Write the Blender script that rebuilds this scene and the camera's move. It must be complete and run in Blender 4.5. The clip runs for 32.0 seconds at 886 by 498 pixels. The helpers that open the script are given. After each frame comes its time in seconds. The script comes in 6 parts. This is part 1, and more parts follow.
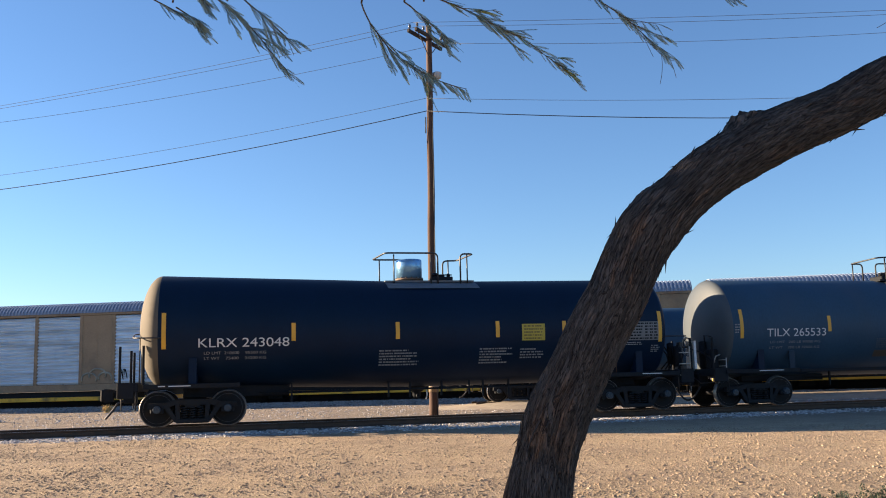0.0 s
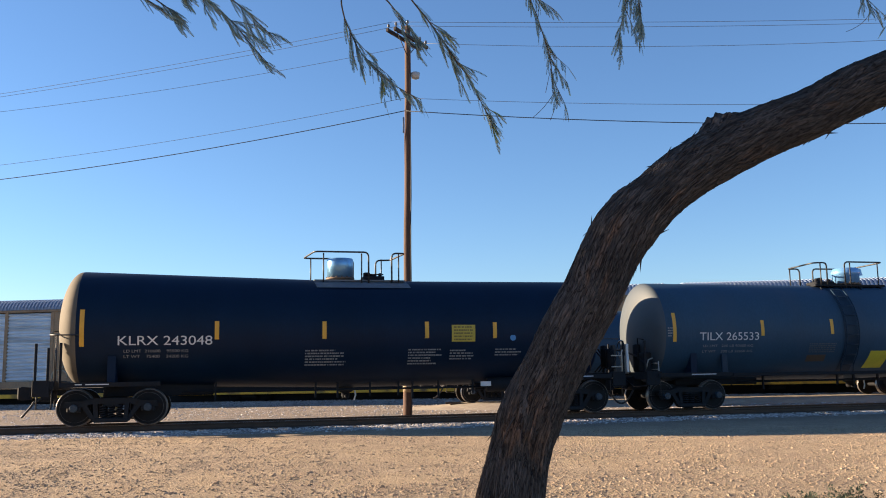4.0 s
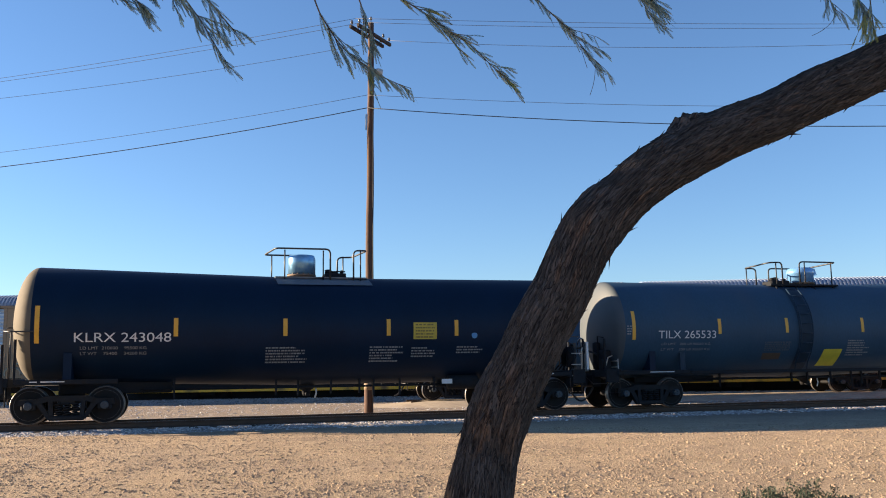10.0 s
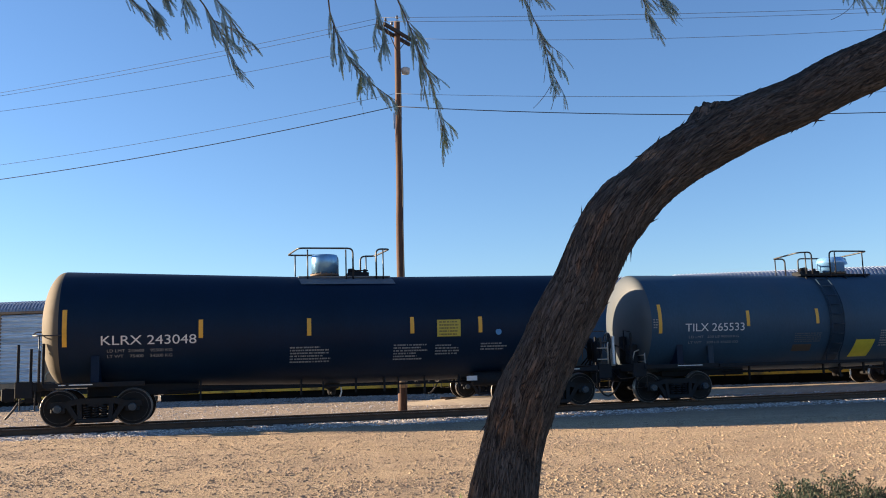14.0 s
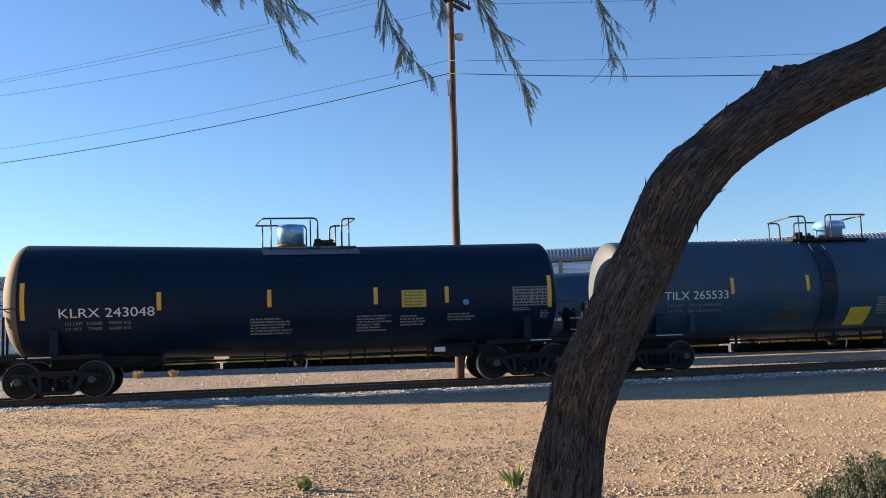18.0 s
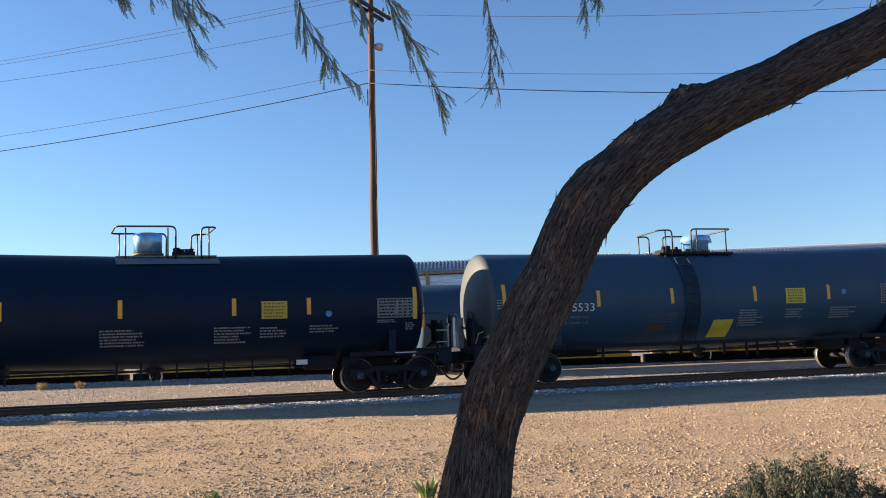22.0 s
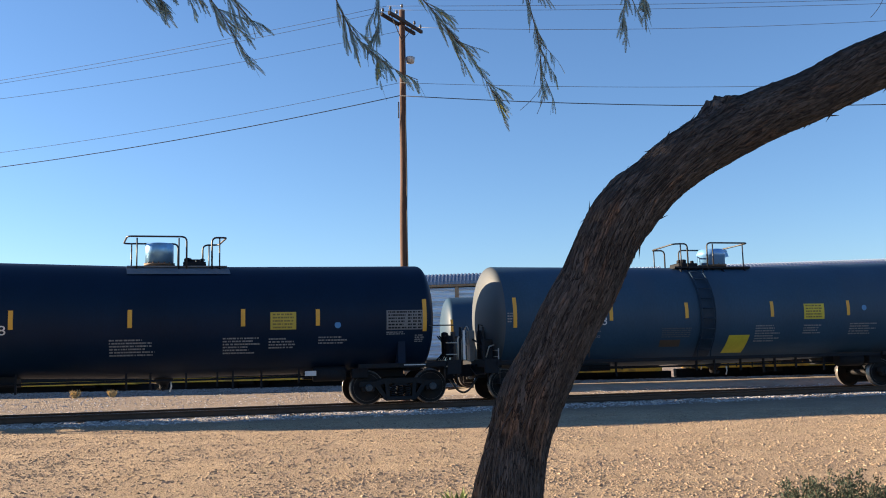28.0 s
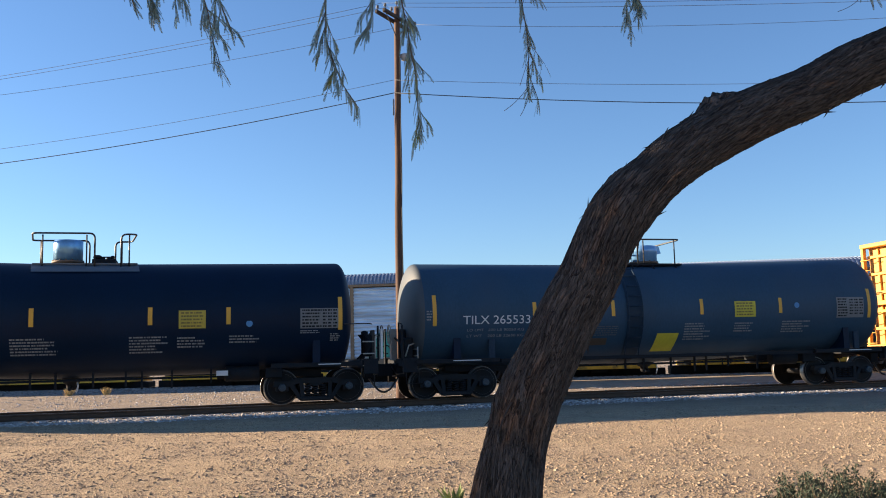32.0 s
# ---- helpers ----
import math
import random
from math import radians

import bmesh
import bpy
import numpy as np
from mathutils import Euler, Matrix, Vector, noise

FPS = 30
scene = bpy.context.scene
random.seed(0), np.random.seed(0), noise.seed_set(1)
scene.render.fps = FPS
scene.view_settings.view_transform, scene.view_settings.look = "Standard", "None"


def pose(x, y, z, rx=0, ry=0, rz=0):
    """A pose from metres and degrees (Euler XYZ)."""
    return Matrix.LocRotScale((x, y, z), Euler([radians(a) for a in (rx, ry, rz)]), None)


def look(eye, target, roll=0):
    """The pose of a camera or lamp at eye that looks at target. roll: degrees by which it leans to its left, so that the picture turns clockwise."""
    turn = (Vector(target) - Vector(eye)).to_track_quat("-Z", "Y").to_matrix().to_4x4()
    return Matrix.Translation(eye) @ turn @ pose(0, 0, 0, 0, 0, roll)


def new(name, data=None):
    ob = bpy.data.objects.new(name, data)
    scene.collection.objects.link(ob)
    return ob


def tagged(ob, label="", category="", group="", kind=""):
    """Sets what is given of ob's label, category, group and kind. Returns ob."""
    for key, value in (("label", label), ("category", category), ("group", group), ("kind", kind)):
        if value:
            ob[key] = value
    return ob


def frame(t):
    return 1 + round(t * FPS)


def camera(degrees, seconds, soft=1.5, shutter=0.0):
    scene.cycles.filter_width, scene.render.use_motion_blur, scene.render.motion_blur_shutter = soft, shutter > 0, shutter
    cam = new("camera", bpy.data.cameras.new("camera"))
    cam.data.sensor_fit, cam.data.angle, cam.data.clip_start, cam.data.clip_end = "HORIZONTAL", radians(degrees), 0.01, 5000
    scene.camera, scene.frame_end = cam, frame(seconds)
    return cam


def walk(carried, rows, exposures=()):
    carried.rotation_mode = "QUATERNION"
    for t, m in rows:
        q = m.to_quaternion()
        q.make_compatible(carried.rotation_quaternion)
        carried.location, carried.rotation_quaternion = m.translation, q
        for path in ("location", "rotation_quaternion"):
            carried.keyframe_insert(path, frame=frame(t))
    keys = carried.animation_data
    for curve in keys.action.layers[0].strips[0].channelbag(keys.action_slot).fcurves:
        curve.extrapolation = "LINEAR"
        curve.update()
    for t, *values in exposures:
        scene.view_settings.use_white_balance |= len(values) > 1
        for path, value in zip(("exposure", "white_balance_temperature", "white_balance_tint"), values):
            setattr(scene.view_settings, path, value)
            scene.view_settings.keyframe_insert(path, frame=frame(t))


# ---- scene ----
cam = camera(52.20, 32.0, 1.0)
walk(cam, [
    (0, pose(0.035, -0.018, 1.503, 98.123, 1.507, 0.209)),
    (0.5, pose(0.009, -0.018, 1.499, 97.943, 1.378, 0.009)),
    (1, pose(-0.014, -0.020, 1.498, 97.824, 1.457, -0.491)),
    (1.5, pose(-0.012, -0.011, 1.498, 97.822, 1.377, -0.854)),
    (2, pose(0.001, -0.004, 1.503, 97.814, 1.319, -0.850)),
    (2.5, pose(0.047, -0.015, 1.505, 97.866, 1.212, -0.489)),
    (4.5, pose(0.028, -0.019, 1.469, 98.239, 0.832, -2.435)),
    (5, pose(0.039, -0.015, 1.463, 98.315, 0.825, -3.909)),
    (5.5, pose(-0.002, -0.012, 1.469, 98.395, 0.838, -5.030)),
    (6, pose(-0.050, -0.009, 1.469, 98.518, 0.768, -5.415)),
    (6.5, pose(-0.054, -0.007, 1.471, 98.732, 0.633, -4.498)),
    (7, pose(-0.021, 0.015, 1.482, 98.893, 0.472, -2.813)),
    (7.5, pose(0.011, -0.023, 1.487, 98.926, 0.384, -1.122)),
    (8, pose(0.003, -0.031, 1.473, 98.770, 0.411, -0.398)),
    (8.5, pose(-0.021, -0.014, 1.463, 98.542, 0.465, -0.963)),
    (9, pose(-0.026, -0.021, 1.463, 98.265, 0.646, -2.204)),
    (9.5, pose(-0.027, -0.016, 1.462, 98.079, 0.749, -3.353)),
    (10, pose(-0.020, -0.029, 1.471, 97.975, 0.942, -3.929)),
    (10.5, pose(0.017, -0.023, 1.471, 97.834, 1.195, -4.100)),
    (11, pose(0.035, -0.021, 1.471, 97.708, 1.461, -4.123)),
    (11.5, pose(0.012, -0.021, 1.466, 97.536, 1.624, -4.041)),
    (12, pose(0.011, -0.012, 1.463, 97.472, 1.636, -3.993)),
    (12.5, pose(0.041, -0.024, 1.460, 97.439, 1.552, -3.852)),
    (13, pose(0.050, -0.019, 1.459, 97.446, 1.546, -3.633)),
    (13.5, pose(0.053, -0.018, 1.462, 97.611, 1.647, -2.969)),
    (14, pose(0.039, -0.029, 1.462, 97.857, 1.836, -1.744)),
    (14.5, pose(0.058, -0.051, 1.477, 97.988, 2.074, 0.324)),
    (15, pose(0.039, -0.049, 1.461, 97.687, 2.137, 2.813)),
    (15.5, pose(0.028, -0.051, 1.456, 96.976, 2.305, 5.119)),
    (17.5, pose(0.021, 0.037, 1.508, 95.650, 2.107, 3.614)),
    (18, pose(0.020, 0.042, 1.509, 95.876, 2.058, 1.800)),
    (18.5, pose(0.046, 0.060, 1.516, 96.122, 1.980, 0.078)),
    (19, pose(0.056, 0.074, 1.515, 96.312, 2.005, -1.469)),
    (19.5, pose(0.059, 0.071, 1.516, 96.473, 2.067, -2.607)),
    (20, pose(0.052, 0.070, 1.514, 96.542, 2.085, -3.267)),
    (20.5, pose(0.047, 0.060, 1.513, 96.578, 2.114, -3.590)),
    (21, pose(0.059, 0.067, 1.514, 96.496, 2.154, -3.717)),
    (21.5, pose(0.057, 0.064, 1.510, 96.359, 2.222, -3.691)),
    (22, pose(0.058, 0.068, 1.517, 96.335, 2.079, -3.345)),
    (22.5, pose(0.064, 0.070, 1.520, 96.495, 1.771, -2.502)),
    (23, pose(0.017, 0.067, 1.528, 96.718, 1.322, -1.409)),
    (23.5, pose(-0.057, 0.060, 1.557, 96.870, 0.963, -0.197)),
    (24, pose(-0.096, 0.060, 1.544, 96.819, 0.779, 0.703)),
    (24.5, pose(-0.089, 0.059, 1.537, 96.801, 0.710, 1.478)),
    (26.5, pose(-0.008, 0.047, 1.516, 97.449, 0.967, 2.205)),
    (27, pose(0.036, 0.049, 1.516, 97.347, 1.184, 0.738)),
    (27.5, pose(0.049, 0.040, 1.513, 97.201, 1.395, -0.630)),
    (28, pose(0.037, 0.047, 1.504, 97.182, 1.457, -1.562)),
    (28.5, pose(-0.032, 0.043, 1.515, 97.309, 1.322, -1.816)),
    (29, pose(-0.060, 0.044, 1.513, 97.437, 1.019, -1.649)),
    (29.5, pose(-0.035, 0.037, 1.513, 97.470, 0.888, -1.423)),
    (30, pose(0.017, 0.034, 1.515, 97.304, 1.014, -1.279)),
    (30.5, pose(0.051, 0.055, 1.510, 97.049, 1.258, -1.448)),
    (31, pose(0.034, 0.044, 1.503, 96.860, 1.492, -1.683)),
    (31.5, pose(0.019, 0.040, 1.502, 96.845, 1.534, -1.904)),
    (32, pose(0.014, 0.044, 1.498, 97.009, 1.537, -1.914)),
], exposures=[(0, 2.24, 6230, 16), (32, 2.24, 6230, 16)])
TRAVEL = [(0, 1.305), (0.5, 0.702), (1, 0.296), (1.5, 0.078), (2, 0.007), (2.5, 0.013), (4.5, 0.006), (5, 0.003), (5.5, 0.006), (6, 0.004), (6.5, 0.005), (7, 0.007), (7.5, 0.019), (8, 0.018), (8.5, 0.014), (9, -0.0), (9.5, -0.0), (10, 0.001), (10.5, 0.008), (11, 0.009), (11.5, 0.004), (12, -0.012), (12.5, -0.038), (13, -0.071), (13.5, -0.135), (14, -0.23), (14.5, -0.379), (15, -0.601), (15.5, -0.872), (17.5, -2.416), (18, -2.781), (18.5, -3.1), (19, -3.399), (19.5, -3.635), (20, -3.84), (20.5, -3.99), (21, -4.123), (21.5, -4.208), (22, -4.266), (22.5, -4.317), (23, -4.342), (23.5, -4.369), (24, -4.385), (24.5, -4.383), (26.5, -4.438), (27, -4.503), (27.5, -4.631), (28, -4.823), (28.5, -5.081), (29, -5.397), (29.5, -5.763), (30, -6.112), (30.5, -6.426), (31, -6.7), (31.5, -6.891), (32, -7.006)]
SUN_AZ, SUN_ELEV, SUN_POWER, SUN_COLOR = -14.6, 12.7, 4.3, (1.0, 0.765, 0.48)
SKY_AIR, SKY_DUST, SKY_OZONE, SKY_STRENGTH = 1.0, 0.06, 4.0, 0.0445
GROUND_Z, YARD_RISE = -0.030, 0.23
NEAR_C, NEAR_HEADING = (-8.933, 24.326, 0.430), 12.378
FAR_C, FAR_HEADING = (0.000, 50.200, 0.430), -7.240
MID_C, MID_HEADING = (2.400, 40.100, 0.430), 6.000
RACK_TOP, RACK_DECK = 5.88, 1.16
RACK_X = (-42.3, -13.92, 14.15)
GRAFFITI_X = -2.15
MID_CARS = ((-1.27, 23.0),)
POLE_XY, POLE_LEAN, POLE_TOP, ARM_Z, LAMP_Z = (-0.43, 32.2), 0.6, 14.5, 14.0, 12.6
ARM_YAW = 59
WIRES = [((-0.81, 31.14, 14.24), (-46.80, 46.90, 14.24), 0.78, 0.008),
    ((-0.81, 31.14, 14.24), (45.63, 28.36, 14.24), 0.46, 0.008),
    ((-0.59, 31.51, 14.24), (-47.16, 46.30, 14.24), 0.91, 0.008),
    ((-0.59, 31.51, 14.24), (45.27, 27.77, 14.24), 0.62, 0.008),
    ((0.27, 33.26, 14.24), (-48.53, 43.50, 14.24), 1.56, 0.008),
    ((0.27, 33.26, 14.24), (43.90, 24.97, 14.24), 1.28, 0.008),
    ((-0.42, 32.10, 11.70), (-47.43, 45.36, 11.70), 1.32, 0.008),
    ((-0.42, 32.10, 11.70), (45.00, 26.82, 11.70), 1.01, 0.008),
    ((-0.42, 32.05, 11.20), (-47.43, 45.44, 11.20), 1.44, 0.016),
    ((-0.42, 32.05, 11.20), (45.00, 26.90, 11.20), 1.27, 0.016)]
T_WHEEL, T_HALF, T_U0, T_U1, T_W1, T_W3, HOP_U = 0.43, 0.84, 16.22, 30.75, 16.31, 28.87, 32.8
SHRUBS = [(3.18, 7.0, 0.68, 0.62, 2)]
WEEDS = [(0.40, 9.25, 0.27), (-1.74, 9.35, 0.20)]
STRAW = [(-17.41, 47.0, 0.48), (-15.55, 47.0, 0.45), (-26.27, 47.00, 0.6)]
STAKE, WHITE_ROCK = (-19.11, 35.53), (-18.19, 36.95)
WIND = [(0, 63), (1, 33), (2, 53), (3.5, 40), (5, 34), (6, 52), (7, 59), (9, 53), (11, 53), (12, 30), (13, 13), (14, 16), (15, 18), (16.5, 18), (18, 22), (19, 40), (20, 56), (21, 40), (22, 26), (24, 27), (27, 26), (28, 45), (29.5, 28), (31, 20), (32, 6)]
TRUNK = [(0.27, 4.55, -0.13, 0.2), (0.37, 4.5, 0.295, 0.178), (0.42, 4.32, 0.8, 0.163), (0.486, 4.32, 1.111, 0.142), (0.555, 4.31, 1.318, 0.149), (0.662, 4.3, 1.52, 0.141), (0.752, 4.3, 1.691, 0.144), (0.848, 4.3, 1.846, 0.143), (0.932, 4.3, 2.014, 0.141), (0.985, 4.31, 2.107, 0.145), (1.056, 4.32, 2.204, 0.147), (1.206, 4.34, 2.345, 0.131), (1.379, 4.37, 2.481, 0.137), (1.577, 4.41, 2.595, 0.138), (1.833, 4.47, 2.719, 0.135), (2.071, 4.52, 2.814, 0.131), (2.339, 4.56, 2.949, 0.136), (2.579, 4.59, 3.052, 0.135), (2.88, 4.6, 3.193, 0.129), (3.32, 4.56, 3.378, 0.119), (3.73, 4.47, 3.568, 0.105)]
TRUNK_KNOTS = [(3.26, -1.57, 0.10, 0.046), (2.62, -1.45, 0.08, 0.010), (4.6, -1.57, 0.09, 0.012)]
SPRAY_Y = 4.40
SPRAYS = [(-0.030, 3.420, 0.968, 0.1, 1, 0.35, 0),
    (-0.350, 3.420, 0.792, -0.7, 1, 0.15, 0),
    (-1.040, 3.450, 0.539, 0.25, 1.2, 0.1, 0),
    (-0.970, 3.460, 0.462, 0.05, 1.1, 0, 0),
    (-1.320, 3.450, 0.269, 0.1, 1.6, 0, 0),
    (-1.240, 3.490, 0.247, 0.1, 1.6, 0, 0),
    (-0.130, 3.420, 0.407, 0.04, 1.3, 0, 0),
    (0.570, 3.730, 1.012, 0.04, 1, 0.05, 1),
    (1.120, 3.640, 0.583, 0.2, 1.5, 0, 0),
    (1.180, 3.670, 0.522, 0.1, 1.4, 0, 0),
    (2.260, 3.500, 0.330, 0.03, 1.2, 0, 1),
    (2.510, 3.530, 0.308, 0.05, 1.8, 0.9, 0),
    (2.680, 3.560, 0.357, -0.1, 1.8, 0.9, 0),
    (2.610, 3.560, 0.324, 0.1, 1.6, 0.7, 0),
    (2.840, 3.560, 0.344, 0, 1.8, 0.8, 0),
    (-1.150, 3.470, 0.400, 0.15, 1.3, 0.1, 0),
    (-1.420, 3.470, 0.330, 0.1, 1.5, 0, 0)]
TWIG_HANGERS = [((0.07, 4.45, 4.50), (-0.030, 4.40, 3.420)), ((-0.25, 4.45, 4.50), (-0.350, 4.40, 3.420)), ((-0.94, 4.45, 4.50), (-1.040, 4.40, 3.450)), ((-0.87, 4.45, 4.50), (-0.970, 4.40, 3.460)), ((-1.22, 4.45, 4.50), (-1.320, 4.40, 3.450)), ((-1.14, 4.45, 4.50), (-1.240, 4.40, 3.490)), ((-0.03, 4.45, 4.50), (-0.130, 4.40, 3.420)), ((0.67, 4.45, 4.50), (0.570, 4.40, 3.730)), ((1.22, 4.45, 4.50), (1.120, 4.40, 3.640)), ((1.28, 4.45, 4.50), (1.180, 4.40, 3.670)), ((2.36, 4.45, 4.50), (2.260, 4.40, 3.500)), ((2.61, 4.45, 4.50), (2.510, 4.40, 3.530)), ((2.78, 4.45, 4.50), (2.680, 4.40, 3.560)), ((2.71, 4.45, 4.50), (2.610, 4.40, 3.560)), ((2.94, 4.45, 4.50), (2.840, 4.40, 3.560)), ((-1.05, 4.45, 4.50), (-1.150, 4.40, 3.470)), ((-1.32, 4.45, 4.50), (-1.420, 4.40, 3.470))]
SWAYS = []
SWAYS.append([(0, 62), (1, 30), (2, 48), (5, 30), (6, 51), (7, 53), (8, 41), (9, 49), (10, 56), (11, 51), (12, 35), (13, 11), (14, 19), (15, 21), (18, 26), (19, 34), (20, 53), (21, 43), (22, 26), (23, 21), (24, 29), (27, 26), (28, 38), (29, 34), (30, 27), (31, 17), (32, 5)])
SWAYS.append([(0, 47), (1, 19), (2, 51), (5, 31), (6, 56), (7, 46), (8, 53), (9, 51), (10, 44), (11, 30), (12, 27), (13, 13), (14, 28), (15, 20), (18, 22), (19, 40), (20, 45), (21, 43), (22, 25), (23, 25), (24, 32), (27, 29), (28, 38), (29, 33), (30, 27), (31, 20), (32, 11)])
SWAYS.append([(0, 38), (1, 36), (2, 43), (5, 37), (6, 37), (7, 55), (8, 52), (9, 40), (10, 32), (11, 30), (12, 27), (13, 28), (14, 24), (15, 23), (18, 23), (19, 27), (20, 32), (21, 31), (22, 24), (23, 31), (24, 25), (27, 32), (28, 30), (29, 30), (30, 28), (31, 19), (32, 11)])
SWAYS.append([(0, 49), (1, 47), (2, 54), (5, 48), (6, 48), (7, 66), (8, 63), (9, 51), (10, 43), (11, 41), (12, 38), (13, 39), (14, 35), (15, 34), (18, 34), (19, 38), (20, 43), (21, 42), (22, 35), (23, 42), (24, 36), (27, 43), (28, 41), (29, 41), (30, 39), (31, 30), (32, 22)])
SWAYS.append([(0, 52), (1, 50), (2, 57), (5, 51), (6, 51), (7, 69), (8, 66), (9, 54), (10, 46), (11, 44), (12, 41), (13, 42), (14, 38), (15, 37), (18, 37), (19, 41), (20, 46), (21, 45), (22, 38), (23, 45), (24, 39), (27, 46), (28, 44), (29, 44), (30, 42), (31, 33), (32, 25)])
SWAYS.append([(0, 50), (1, 48), (2, 55), (5, 49), (6, 49), (7, 67), (8, 64), (9, 52), (10, 44), (11, 42), (12, 39), (13, 40), (14, 36), (15, 35), (18, 35), (19, 39), (20, 44), (21, 43), (22, 36), (23, 43), (24, 37), (27, 44), (28, 42), (29, 42), (30, 40), (31, 31), (32, 23)])
SWAYS.append([(0, 49), (2, 40), (6, 48), (9, 50), (11, -10), (13, 10), (15.5, 13), (20, 35), (24, 33), (28, -1), (32, -7)])
SWAYS.append([(0, 46), (1, 43), (2, 6), (5, 13), (6, 2), (7, 45), (8, 32), (9, 38), (10, 38), (11, 40), (12, -7), (13, 18), (14, 15), (15, 7), (18, 12), (19, 11), (20, -12), (21, -4), (22, 2), (23, 13), (24, 27), (27, 22), (28, 8), (29, 15), (30, -1), (31, 1), (32, 3)])
SWAYS.append([(0, 60), (2, 10), (6, 0), (9, 55), (12, -11), (13, 21), (15, 35), (20, -23), (22, -7), (24, 45), (28, 1), (32, 0)])
SWAYS.append([(0, 65), (2, 15), (6, 5), (9, 60), (12, -6), (13, 26), (15, 40), (20, -18), (22, -2), (24, 50), (28, 6), (32, 5)])
SWAYS.append([(0, 17), (6, 21), (9, 21), (11, 9), (13, 9), (32, 9)])
SWAYS.append([(0, 16), (6, 20), (11, 12), (13, 15), (32, 14)])
SWAYS.append([(0, 4), (6, 3), (11, 4), (13, 6), (32, 6)])
SWAYS.append([(0, 22), (6, 22), (11, 22), (13, 22), (32, 22)])
SWAYS.append([(0, 7), (6, 7), (13, 7), (32, 7)])
SWAYS.append([(t, a + 12) for t, a in SWAYS[2]])
SWAYS.append([(t, a + 16) for t, a in SWAYS[2]])
LEFT_LIMB = [(-4.37, 4.45, -0.13, 0.2), (-3.69, 4.45, 1.90, 0.17), (-2.94, 4.45, 3.10, 0.165), (-2.69, 4.45, 3.50, 0.16), (-1.94, 4.45, 4.70, 0.14)]
# ---------------------------------------------------------------- light
SUN_TRAVEL = math.radians(SUN_AZ)      # heading in which the light travels, from +x towards +y
SUN_EL = math.radians(SUN_ELEV)
world = bpy.data.worlds.new("world")
scene.world = world
world.use_nodes = True
wn = world.node_tree.nodes
sky = wn.new("ShaderNodeTexSky")
sky.sky_type = 'NISHITA'
sky.sun_disc = False
sky.sun_elevation = SUN_EL
to_sun = Vector((-math.cos(SUN_TRAVEL), -math.sin(SUN_TRAVEL), 0))
sky.sun_rotation = math.atan2(to_sun.x, to_sun.y)
sky.air_density, sky.dust_density, sky.ozone_density = SKY_AIR, SKY_DUST, SKY_OZONE
wn["Background"].inputs["Strength"].default_value = SKY_STRENGTH
world.node_tree.links.new(sky.outputs[0], wn["Background"].inputs[0])
sun = new("sun", bpy.data.lights.new("sun", 'SUN'))
sun.data.energy, sun.data.angle, sun.data.color = SUN_POWER, math.radians(0.6), SUN_COLOR
aim = Vector((math.cos(SUN_TRAVEL) * math.cos(SUN_EL), math.sin(SUN_TRAVEL) * math.cos(SUN_EL), -math.sin(SUN_EL)))
sun.matrix_world = look((-30, 20, 40), Vector((-30, 20, 40)) + aim)


